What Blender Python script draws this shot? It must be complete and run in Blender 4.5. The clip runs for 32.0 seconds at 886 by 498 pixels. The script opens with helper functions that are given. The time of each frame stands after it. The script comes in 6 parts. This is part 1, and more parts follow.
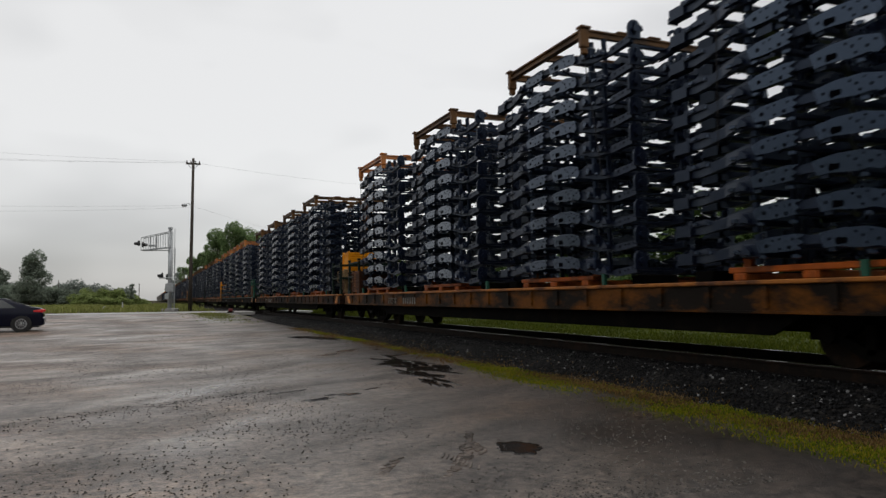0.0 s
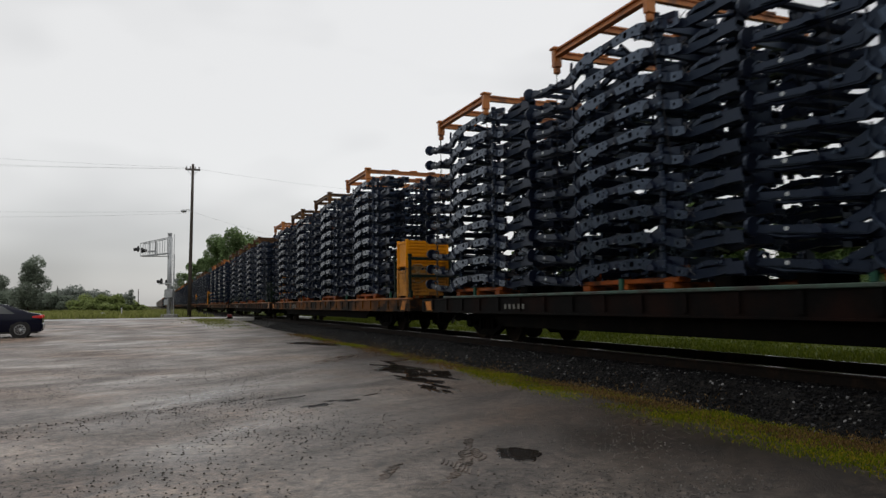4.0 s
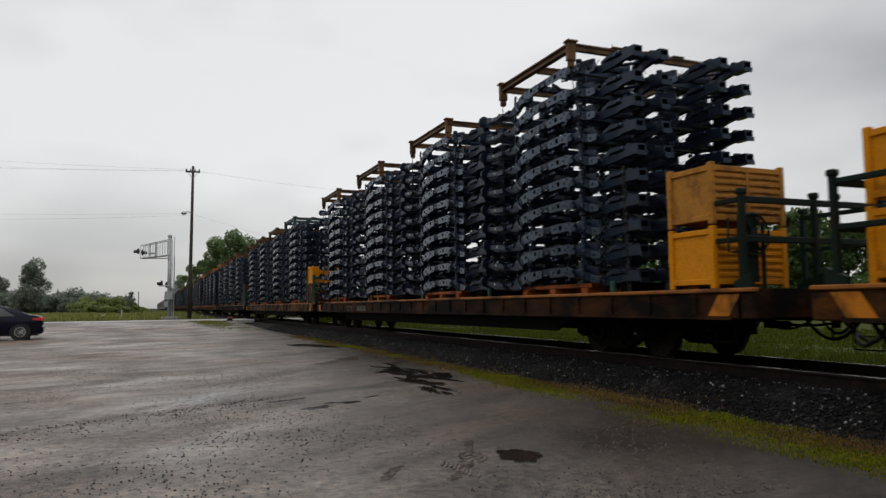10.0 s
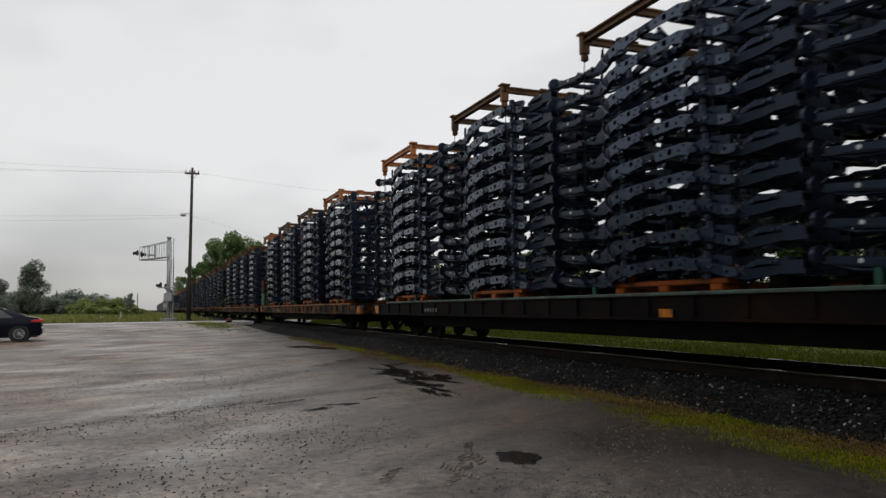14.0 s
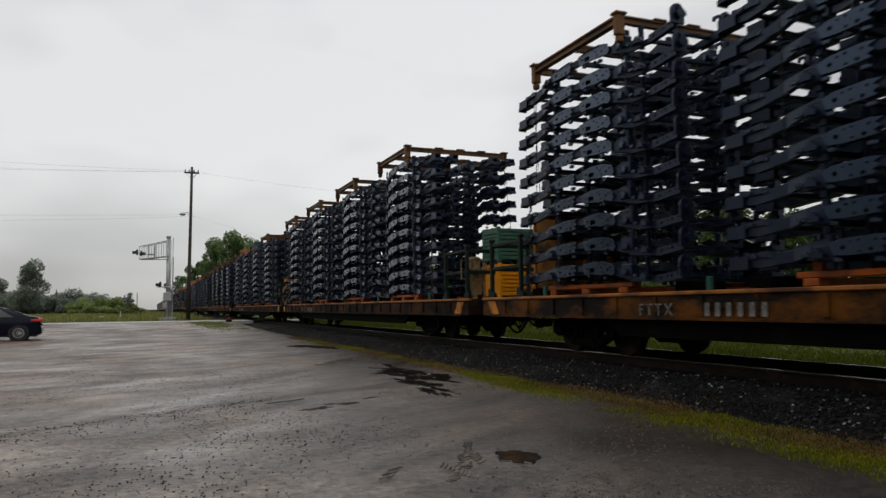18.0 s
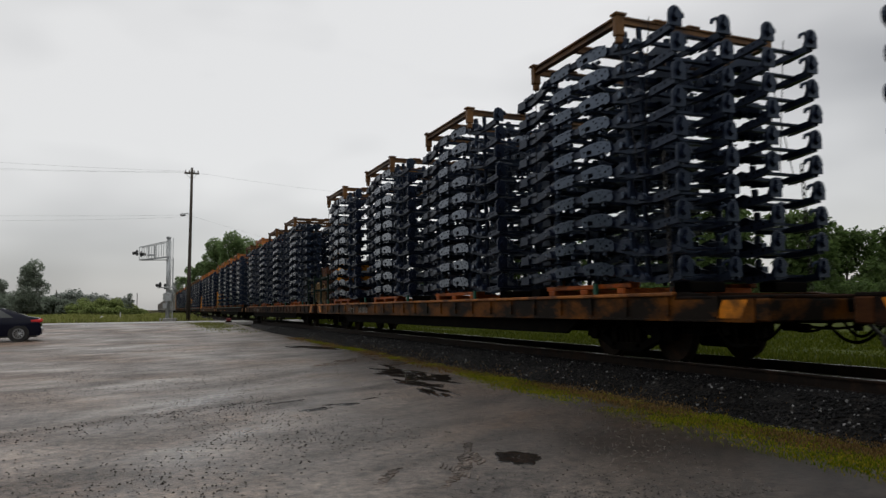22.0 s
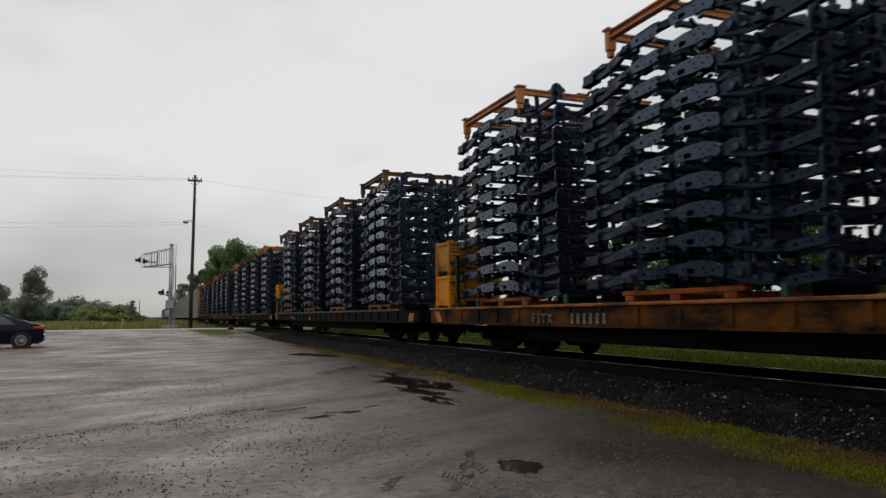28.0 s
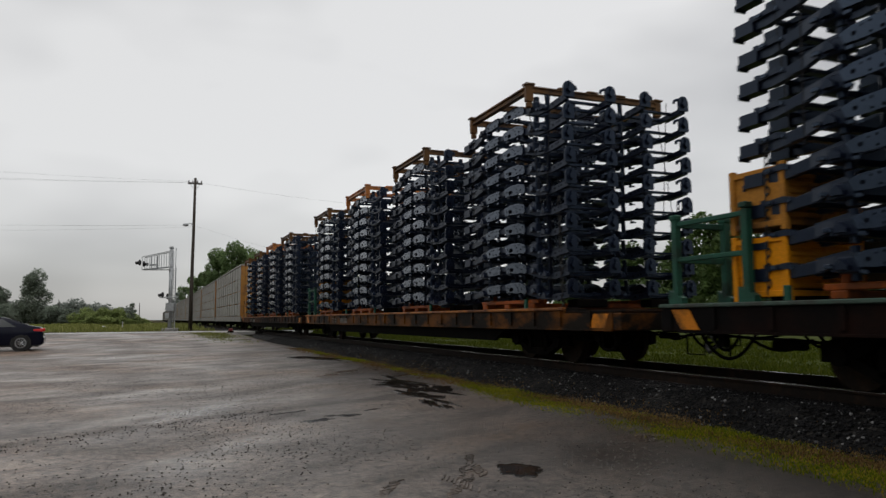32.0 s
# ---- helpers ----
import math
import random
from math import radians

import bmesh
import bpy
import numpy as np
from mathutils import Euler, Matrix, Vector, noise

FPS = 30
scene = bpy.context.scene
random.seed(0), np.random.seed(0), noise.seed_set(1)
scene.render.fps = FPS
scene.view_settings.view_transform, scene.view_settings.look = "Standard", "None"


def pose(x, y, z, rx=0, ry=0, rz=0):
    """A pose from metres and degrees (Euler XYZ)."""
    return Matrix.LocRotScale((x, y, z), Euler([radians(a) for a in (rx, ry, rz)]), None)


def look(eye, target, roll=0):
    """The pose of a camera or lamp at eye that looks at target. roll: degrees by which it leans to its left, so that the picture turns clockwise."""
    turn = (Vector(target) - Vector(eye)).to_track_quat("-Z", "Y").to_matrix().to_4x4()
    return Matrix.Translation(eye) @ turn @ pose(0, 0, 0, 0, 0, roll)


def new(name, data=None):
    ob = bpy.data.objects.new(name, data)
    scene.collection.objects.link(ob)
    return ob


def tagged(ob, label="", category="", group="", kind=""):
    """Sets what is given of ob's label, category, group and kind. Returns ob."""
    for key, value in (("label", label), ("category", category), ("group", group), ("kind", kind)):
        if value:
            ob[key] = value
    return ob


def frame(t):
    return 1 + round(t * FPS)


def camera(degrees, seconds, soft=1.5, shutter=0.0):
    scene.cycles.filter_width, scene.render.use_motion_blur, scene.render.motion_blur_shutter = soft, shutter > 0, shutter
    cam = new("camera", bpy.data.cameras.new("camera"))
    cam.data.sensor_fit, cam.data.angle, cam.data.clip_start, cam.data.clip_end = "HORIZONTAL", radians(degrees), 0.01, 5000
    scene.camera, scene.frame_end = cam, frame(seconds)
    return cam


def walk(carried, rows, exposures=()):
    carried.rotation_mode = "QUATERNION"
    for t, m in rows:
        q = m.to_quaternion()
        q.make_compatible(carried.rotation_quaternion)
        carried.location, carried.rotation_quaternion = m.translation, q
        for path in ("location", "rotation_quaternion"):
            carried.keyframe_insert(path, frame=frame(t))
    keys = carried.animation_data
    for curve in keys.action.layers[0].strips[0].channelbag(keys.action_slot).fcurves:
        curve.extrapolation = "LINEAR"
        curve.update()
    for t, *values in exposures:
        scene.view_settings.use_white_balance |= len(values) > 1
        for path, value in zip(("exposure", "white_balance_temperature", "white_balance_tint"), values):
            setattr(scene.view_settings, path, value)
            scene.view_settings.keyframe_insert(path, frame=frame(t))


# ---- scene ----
EYE = Vector((0.0, 0.0, 1.35))


def aim(yaw, pitch, roll):
    """A pose of the held camera: yaw to the left of +Y, pitch up, lean, in degrees."""
    a, b = radians(yaw), radians(pitch)
    ahead = Vector((-math.sin(a) * math.cos(b), math.cos(a) * math.cos(b), math.sin(b)))
    return look(EYE, EYE + ahead * 10, roll)


cam = camera(63.4, 32.0, soft=1.4, shutter=0.1)
walk(cam, [(t, aim(y, p, r)) for t, y, p, r in (
    (0, -22.14, 3.87, -0.56), (0.5, -22.14, 3.90, -0.57), (1, -22.14, 3.96, -0.53), (1.5, -22.15, 4.11, -0.54),
    (2, -22.18, 4.32, -0.64), (2.5, -22.18, 4.49, -0.53), (3, -22.18, 4.37, -0.62), (3.5, -22.19, 4.31, -0.56),
    (5.5, -22.19, 4.44, -0.59), (6, -22.18, 4.32, -0.64), (6.5, -22.18, 4.21, -0.64), (7, -22.18, 4.33, -0.61),
    (7.5, -22.17, 4.37, -0.55), (8, -22.18, 4.50, -0.63), (8.5, -22.17, 4.39, -0.64), (9, -22.15, 4.31, -0.56),
    (9.5, -22.18, 4.50, -0.63), (10, -22.18, 4.47, -0.64), (10.5, -22.19, 4.49, -0.64), (11, -22.18, 4.56, -0.62),
    (11.5, -22.24, 4.56, -0.64), (12, -22.21, 4.42, -0.63), (12.5, -22.23, 4.38, -0.61), (13, -22.23, 4.43, -0.63),
    (13.5, -22.24, 4.44, -0.67), (14, -22.24, 4.61, -0.63), (14.5, -22.24, 4.51, -0.68), (16.5, -22.24, 4.51, -0.69),
    (17, -22.27, 4.64, -0.68), (17.5, -22.27, 4.61, -0.67), (18, -22.27, 4.56, -0.62), (18.5, -22.27, 4.50, -0.65),
    (19, -22.26, 4.63, -0.63), (19.5, -22.24, 4.69, -0.66), (20, -22.27, 4.63, -0.63), (20.5, -22.30, 4.75, -0.67),
    (21, -22.30, 4.64, -0.66), (21.5, -22.29, 4.70, -0.65), (22, -22.27, 4.62, -0.59), (22.5, -22.27, 4.66, -0.60),
    (23, -22.18, 4.93, -0.60), (23.5, -22.15, 4.99, -0.55), (24, -22.13, 5.04, -0.50), (24.5, -22.12, 5.01, -0.49),
    (25, -22.08, 5.05, -0.44), (25.5, -22.09, 5.11, -0.45), (27.5, -22.09, 5.22, -0.46), (28, -22.08, 5.24, -0.44),
    (28.5, -22.08, 5.31, -0.44), (29, -22.09, 5.37, -0.42), (29.5, -22.09, 5.38, -0.43), (30, -22.09, 5.38, -0.44),
    (30.5, -22.09, 5.38, -0.45), (31, -22.09, 5.44, -0.46), (31.5, -22.09, 5.44, -0.46), (32, -22.08, 5.49, -0.37),
)], exposures=((0.0, -0.06), (8.0, -0.07), (18.0, -0.12), (32.0, -0.17)))

# ---- world and light: a low, bright overcast ----
world = bpy.data.worlds.new("overcast")
scene.world = world
world.use_nodes = True
wn, wl = world.node_tree.nodes, world.node_tree.links
wn.clear()
w_out = wn.new("ShaderNodeOutputWorld")
w_bg = wn.new("ShaderNodeBackground")
w_sky = wn.new("ShaderNodeTexSky")
w_sky.sky_type, w_sky.sun_disc = "NISHITA", False
w_sky.sun_elevation, w_sky.sun_rotation = radians(50), radians(60)
w_co = wn.new("ShaderNodeTexCoord")
w_map = wn.new("ShaderNodeMapping")
w_map.inputs["Scale"].default_value = (1.0, 1.0, 2.4)
w_noise = wn.new("ShaderNodeTexNoise")
w_noise.inputs["Scale"].default_value = 1.3
w_noise.inputs["Detail"].default_value = 4.0
w_noise.inputs["Roughness"].default_value = 0.5
w_ramp = wn.new("ShaderNodeValToRGB")
w_ramp.color_ramp.elements[0].position, w_ramp.color_ramp.elements[1].position = 0.45, 0.78
w_ramp.color_ramp.elements[0].color = (0.355, 0.353, 0.352, 1)
w_ramp.color_ramp.elements[1].color = (0.825, 0.818, 0.806, 1)
w_mix = wn.new("ShaderNodeMix")
w_mix.data_type = "RGBA"
w_mix.inputs["Factor"].default_value = 0.012
wl.new(w_co.outputs["Generated"], w_map.inputs["Vector"])
wl.new(w_map.outputs["Vector"], w_noise.inputs["Vector"])
w_sep = wn.new("ShaderNodeSeparateXYZ")
w_lift = wn.new("ShaderNodeMath")
w_lift.operation = "MULTIPLY_ADD"
w_lift.inputs[1].default_value = 0.62
wl.new(w_co.outputs["Generated"], w_sep.inputs["Vector"])
wl.new(w_sep.outputs["Z"], w_lift.inputs[0])
wl.new(w_noise.outputs["Fac"], w_lift.inputs[2])
wl.new(w_lift.outputs[0], w_ramp.inputs["Fac"])
wl.new(w_ramp.outputs["Color"], w_mix.inputs["A"])
wl.new(w_sky.outputs["Color"], w_mix.inputs["B"])
wl.new(w_mix.outputs["Result"], w_bg.inputs["Color"])
wl.new(w_bg.outputs["Background"], w_out.inputs["Surface"])
w_bg.inputs["Strength"].default_value = 1.0

sun_data = bpy.data.lights.new("sun", "SUN")
sun_data.energy, sun_data.angle, sun_data.color = 0.3, radians(40), (1.0, 0.97, 0.93)
sun = new("sun", sun_data)
sun.matrix_world = look((-20, -10, 60), (0, 0, 0))


# ---- materials ----
def shader(name):
    m = bpy.data.materials.new(name)
    m.use_nodes = True
    n, l = m.node_tree.nodes, m.node_tree.links
    return m, n, l, n["Principled BSDF"]


def noise_of(n, l, scale, detail=4.0, rough=0.55, stretch=None, turn=0.0):
    co = n.new("ShaderNodeTexCoord")
    tex = n.new("ShaderNodeTexNoise")
    tex.inputs["Scale"].default_value, tex.inputs["Detail"].default_value = scale, detail
    tex.inputs["Roughness"].default_value = rough
    if stretch:
        mp = n.new("ShaderNodeMapping")
        mp.inputs["Scale"].default_value = stretch
        if turn:
            mp.vector_type = "TEXTURE"
            mp.inputs["Rotation"].default_value = (0, 0, radians(turn))
        l.new(co.outputs["Object"], mp.inputs["Vector"])
        l.new(mp.outputs["Vector"], tex.inputs["Vector"])
    else:
        l.new(co.outputs["Object"], tex.inputs["Vector"])
    return tex.outputs["Fac"]


def ramp_of(n, l, fac, stops):
    r = n.new("ShaderNodeValToRGB")
    e = r.color_ramp.elements
    while len(e) < len(stops):
        e.new(0.5)
    for el, (p, c) in zip(e, stops):
        el.position, el.color = p, (*c, 1) if len(c) == 3 else c
    l.new(fac, r.inputs["Fac"])
    return r.outputs["Color"]


def mix_of(n, l, fac, a, b, mode="MIX"):
    m = n.new("ShaderNodeMix")
    m.data_type, m.blend_type = "RGBA", mode
    for key, v in (("Factor", fac), ("A", a), ("B", b)):
        if isinstance(v, (int, float)):
            m.inputs[key].default_value = v
        elif isinstance(v, tuple):
            m.inputs[key].default_value = (*v, 1)
        else:
            l.new(v, m.inputs[key])
    return m.outputs["Result"]


def math_of(n, l, op, a, b=0.0):
    m = n.new("ShaderNodeMath")
    m.operation = op
    for i, v in enumerate((a, b)):
        if isinstance(v, (int, float)):
            m.inputs[i].default_value = v
        else:
            l.new(v, m.inputs[i])
    return m.outputs[0]


def bump_of(n, l, p, height, strength, distance):
    b = n.new("ShaderNodeBump")
    b.inputs["Strength"].default_value, b.inputs["Distance"].default_value = strength, distance
    l.new(height, b.inputs["Height"])
    l.new(b.outputs["Normal"], p.inputs["Normal"])


def painted(name, base, worn, rough=0.5, metal=0.0, scale=3.0, lo=0.48, hi=0.66, grain=40.0, bump=0.15, vary=0.0, stretch=None, shine=0.5):
    """A painted or bare surface with worn patches at one scale and grain at another."""
    m, n, l, p = shader(name)
    big = noise_of(n, l, scale, 6.0, 0.62, stretch)
    fine = noise_of(n, l, grain, 3.0)
    colour = mix_of(n, l, ramp_of(n, l, big, [(lo, (0, 0, 0)), (hi, (1, 1, 1))]), base, worn)
    shade = ramp_of(n, l, fine, [(0.25, (0.72, 0.72, 0.72)), (0.75, (1.12, 1.12, 1.12))])
    colour = mix_of(n, l, 1.0, colour, shade, "MULTIPLY")
    if vary:
        info = n.new("ShaderNodeObjectInfo")
        tone = ramp_of(n, l, info.outputs["Random"], [(0.0, (1 - vary,) * 3), (1.0, (1 + vary,) * 3)])
        colour = mix_of(n, l, 1.0, colour, tone, "MULTIPLY")
    l.new(colour, p.inputs["Base Color"])
    r = n.new("ShaderNodeMapRange")
    r.inputs["To Min"].default_value, r.inputs["To Max"].default_value = max(rough - 0.15, 0.05), min(rough + 0.15, 1)
    l.new(big, r.inputs["Value"])
    l.new(r.outputs["Result"], p.inputs["Roughness"])
    p.inputs["Metallic"].default_value = metal
    p.inputs["Specular IOR Level"].default_value = shine
    bump_of(n, l, p, fine, bump, 0.01)
    return m


FRAME_BLACK = painted("frame_dull_black", (0.0046, 0.0066, 0.0170), (0.0072, 0.0096, 0.0225), 0.38, 0.0, 2.0, grain=60, vary=0.15, shine=0.45)
FRAME_SATIN = painted("frame_satin_black", (0.0056, 0.0080, 0.0200), (0.0092, 0.0122, 0.0265), 0.20, 0.0, 3.0, 0.45, 0.65, 60, 0.1, vary=0.3, shine=1.0)
for paint in (FRAME_BLACK, FRAME_SATIN):
    paint.node_tree.nodes["Principled BSDF"].inputs["Specular Tint"].default_value = (0.52, 0.72, 1.0, 1.0)
# near-black that paints the shade inside bores that are not cut
HOLE_SHADE = painted("painted_hole_shade", (0.002, 0.002, 0.003), (0.003, 0.003, 0.004), 0.9, shine=0.0)
TAG_WHITE = painted("paper_tag", (0.55, 0.58, 0.58), (0.45, 0.5, 0.5), 0.6)
ROD_DARK = painted("dark_steel_rod", (0.008, 0.008, 0.009), (0.014, 0.011, 0.010), 0.6, shine=0.2)
DECK_YELLOW = painted("weathered_yellow_deck", (0.125, 0.044, 0.006), (0.011, 0.008, 0.006), 0.6, 0, 1.3, 0.40, 0.54, 25, 0.3, stretch=(1, 0.6, 1.4), shine=0.08)
DECK_BROWN = painted("rusty_brown_deck", (0.062, 0.023, 0.008), (0.008, 0.006, 0.005), 0.65, 0, 1.0, 0.38, 0.56, 25, 0.3, stretch=(1, 0.6, 1.4), shine=0.06)
DECK_DARK = painted("dark_deck_paint", (0.0045, 0.004, 0.004), (0.016, 0.007, 0.005), 0.65, 0, 0.8, 0.46, 0.66, 25, 0.3, shine=0.05)
EDGE_GREEN = painted("green_edge_paint", (0.06, 0.10, 0.08), (0.05, 0.045, 0.04), 0.5, 0, 2.0, 0.42, 0.62, shine=0.2)
EDGE_RUST = painted("worn_orange_edge", (0.34, 0.12, 0.022), (0.09, 0.035, 0.015), 0.55, 0, 1.5, 0.44, 0.6, shine=0.2)
UNDER_BLACK = painted("grimy_underframe", (0.003, 0.0028, 0.0026), (0.008, 0.0065, 0.005), 0.85, 0, 2.0, shine=0.03)
ORANGE = painted("orange_steel_paint", (0.32, 0.072, 0.008), (0.08, 0.028, 0.01), 0.5, 0, 2.5, 0.46, 0.66, vary=0.25, shine=0.15)
ORANGE_BRIGHT = painted("reflective_orange_panel", (0.60, 0.20, 0.010), (0.12, 0.05, 0.01), 0.45, 0, 3.0, 0.45, 0.66, shine=0.2)
SPREAD_ORANGE = painted("spreader_orange", (0.46, 0.15, 0.02), (0.17, 0.06, 0.02), 0.45, 0, 2.0, 0.5, 0.66, vary=0.1)
SPREAD_TAN = painted("spreader_tan", (0.15, 0.07, 0.02), (0.055, 0.03, 0.015), 0.5, 0, 2.0, 0.42, 0.62, vary=0.2, shine=0.2)
SPREAD_TEAL = painted("spreader_teal", (0.03, 0.075, 0.075), (0.03, 0.03, 0.03), 0.5, 0, 2.0, 0.5, 0.66)
BIN_YELLOW = painted("bin_yellow", (0.72, 0.27, 0.004), (0.30, 0.11, 0.01), 0.5, 0, 2.2, 0.55, 0.75, vary=0.08, shine=0.15)
BIN_RUST = painted("bin_rust", (0.060, 0.024, 0.012), (0.22, 0.085, 0.028), 0.7, 0, 2.6, 0.52, 0.72, vary=0.2, shine=0.15)
BIN_TAN = painted("bin_tan", (0.46, 0.20, 0.03), (0.11, 0.05, 0.02), 0.6, 0, 2.0, 0.46, 0.64, vary=0.1, shine=0.15)
BIN_GREEN = painted("bin_green", (0.02, 0.10, 0.06), (0.05, 0.035, 0.025), 0.5, 0, 2.0, 0.52, 0.7, vary=0.1)
RACK_GREEN = painted("rack_green", (0.018, 0.085, 0.055), (0.016, 0.03, 0.024), 0.55, 0, 2.0, 0.45, 0.66, vary=0.1, shine=0.2)
RACK_DARK = painted("rack_dark_green", (0.007, 0.017, 0.012), (0.018, 0.012, 0.008), 0.6, 0, 2.0, 0.5, 0.68, shine=0.12)
RUST_IRON = painted("rusty_iron", (0.018, 0.013, 0.010), (0.035, 0.02, 0.012), 0.8, 0.0, 4.0, shine=0.1)
BRAKE_TAN = painted("brake_wheel_tan", (0.30, 0.20, 0.09), (0.12, 0.07, 0.03), 0.6, 0, 5.0)
CHAIN_STEEL = painted("chain_steel", (0.028, 0.027, 0.026), (0.018, 0.013, 0.010), 0.6, 0.3, 6.0)
RAIL_HEAD = painted("polished_rail_head", (0.62, 0.62, 0.64), (0.45, 0.43, 0.42), 0.12, 1.0, 1.0, bump=0.02)
RAIL_SIDE = painted("rusty_rail_side", (0.014, 0.010, 0.008), (0.03, 0.018, 0.012), 0.8, 0.0, 4.0, shine=0.15)
TIE_WOOD = painted("creosoted_tie", (0.012, 0.010, 0.009), (0.024, 0.02, 0.017), 0.75, 0, 2.0, vary=0.25, stretch=(1, 6, 6), shine=0.2)
MARK_WHITE = painted("white_stencil_paint", (0.22, 0.22, 0.20), (0.05, 0.04, 0.03), 0.6, 0, 9.0, 0.40, 0.60)
HOSE_BLACK = painted("rubber_hose", (0.012, 0.012, 0.012), (0.02, 0.02, 0.02), 0.6)
RACKCAR_GREY = painted("car_carrier_panel", (0.30, 0.29, 0.26), (0.22, 0.20, 0.17), 0.55, 0.1, 0.7, 0.45, 0.65, vary=0.08)
RACKCAR_POST = painted("car_carrier_post", (0.24, 0.23, 0.21), (0.15, 0.12, 0.1), 0.55, 0.1, 2.0)
RACKCAR_END = painted("car_carrier_end", (0.42, 0.19, 0.03), (0.2, 0.09, 0.03), 0.55, 0, 1.2)
GALVANISED = painted("galvanised_steel", (0.46, 0.48, 0.49), (0.36, 0.37, 0.38), 0.4, 0.55, 3.0)
SIGNAL_BLACK = painted("signal_black", (0.015, 0.015, 0.016), (0.025, 0.025, 0.025), 0.5)
POLE_WOOD = painted("weathered_pole_wood", (0.055, 0.042, 0.032), (0.032, 0.025, 0.02), 0.8, 0, 3.0, stretch=(5, 5, 0.4))
WIRE = painted("wire_grey", (0.30, 0.30, 0.305), (0.34, 0.34, 0.34), 0.6)
CLIP_GREY = painted("plated_clip", (0.07, 0.073, 0.08), (0.05, 0.05, 0.05), 0.45, 0.2, 8.0)
INSULATOR = painted("insulator_glaze", (0.22, 0.21, 0.2), (0.12, 0.1, 0.09), 0.25)
CONCRETE = painted("road_concrete", (0.42, 0.41, 0.39), (0.30, 0.29, 0.28), 0.6, 0, 0.6, bump=0.2)
BARK = painted("bark", (0.06, 0.048, 0.038), (0.035, 0.028, 0.022), 0.85, 0, 5.0, bump=0.6, stretch=(3, 3, 0.6))
HOUSE_WHITE = painted("house_siding", (0.66, 0.68, 0.68), (0.5, 0.52, 0.52), 0.6, 0, 1.0)
HOUSE_ROOF = painted("house_shingles", (0.10, 0.11, 0.12), (0.07, 0.075, 0.08), 0.8, 0, 2.0)
HOUSE_GLASS = painted("house_window", (0.03, 0.035, 0.04), (0.05, 0.055, 0.06), 0.1)
SEDAN_PAINT = painted("sedan_paint", (0.0035, 0.005, 0.016), (0.005, 0.007, 0.020), 0.16, 0.0, 1.0, bump=0.0, shine=0.14)
SEDAN_PAINT.node_tree.nodes["Principled BSDF"].inputs["Coat Weight"].default_value = 0.1
TYRE = painted("tyre_rubber", (0.014, 0.014, 0.014), (0.03, 0.028, 0.026), 0.75)
ALLOY = painted("alloy_rim", (0.45, 0.46, 0.47), (0.3, 0.3, 0.3), 0.3, 0.8, 3.0)
PLASTIC_DARK = painted("dark_trim", (0.015, 0.015, 0.016), (0.02, 0.02, 0.02), 0.5)
PLATE_WHITE = painted("plate_white", (0.6, 0.6, 0.6), (0.5, 0.5, 0.5), 0.5)


def glassy(name, colour, rough=0.04, weight=0.0):
    m, n, l, p = shader(name)
    p.inputs["Base Color"].default_value = (*colour, 1)
    p.inputs["Roughness"].default_value = rough
    p.inputs["Transmission Weight"].default_value = weight
    return m


SEDAN_GLASS = glassy("sedan_glass", (0.03, 0.035, 0.037), 0.06)
TAIL_RED = glassy("tail_lamp_red", (0.34, 0.012, 0.018), 0.15)
DULL_RED = glassy("dull_red_paint", (0.16, 0.02, 0.02), 0.6)
TAIL_RED.node_tree.nodes["Principled BSDF"].inputs["Emission Color"].default_value = (1, 0.04, 0.03, 1)
TAIL_RED.node_tree.nodes["Principled BSDF"].inputs["Emission Strength"].default_value = 0.12
LENS_RED = glassy("signal_lens", (0.04, 0.006, 0.006), 0.2)


def leaf_material(name, a, b, c, through_light=True):
    m, n, l, p = shader(name)
    geo = n.new("ShaderNodeNewGeometry")
    colour = ramp_of(n, l, geo.outputs["Random Per Island"], [(0.0, a), (0.55, b), (1.0, c)])
    big = noise_of(n, l, 0.5, 3.0)
    tone = ramp_of(n, l, big, [(0.3, (0.7, 0.7, 0.7)), (0.7, (1.2, 1.2, 1.2))])
    l.new(mix_of(n, l, 1.0, colour, tone, "MULTIPLY"), p.inputs["Base Color"])
    p.inputs["Roughness"].default_value = 0.6
    p.inputs["Specular IOR Level"].default_value = 0.12
    if through_light:
        tone = n.new("ShaderNodeBsdfTranslucent")
        l.new(p.inputs["Base Color"].links[0].from_socket, tone.inputs["Color"])
        both = n.new("ShaderNodeMixShader")
        both.inputs["Fac"].default_value = 0.5
        l.new(p.outputs["BSDF"], both.inputs[1])
        l.new(tone.outputs["BSDF"], both.inputs[2])
        l.new(both.outputs["Shader"], n["Material Output"].inputs["Surface"])
    return m


# distance haze is put into the mid, dark and far leaf colours as paleness
LEAF_MID_HAZED = leaf_material("leaf_mid_green_hazed", (0.15, 0.22, 0.095), (0.20, 0.285, 0.125), (0.26, 0.35, 0.155))
LEAF_FIELD = leaf_material("leaf_field_green", (0.06, 0.10, 0.03), (0.09, 0.14, 0.045), (0.13, 0.19, 0.06))
LEAF_DARK_HAZED = leaf_material("leaf_dark_green_hazed", (0.20, 0.24, 0.19), (0.24, 0.28, 0.22), (0.28, 0.32, 0.25))
LEAF_FRESH = leaf_material("leaf_fresh_green", (0.19, 0.245, 0.08), (0.27, 0.33, 0.115), (0.36, 0.41, 0.165))
LEAF_FAR_HAZED = leaf_material("leaf_far_green_hazed", (0.22, 0.25, 0.22), (0.26, 0.29, 0.255), (0.30, 0.33, 0.29))
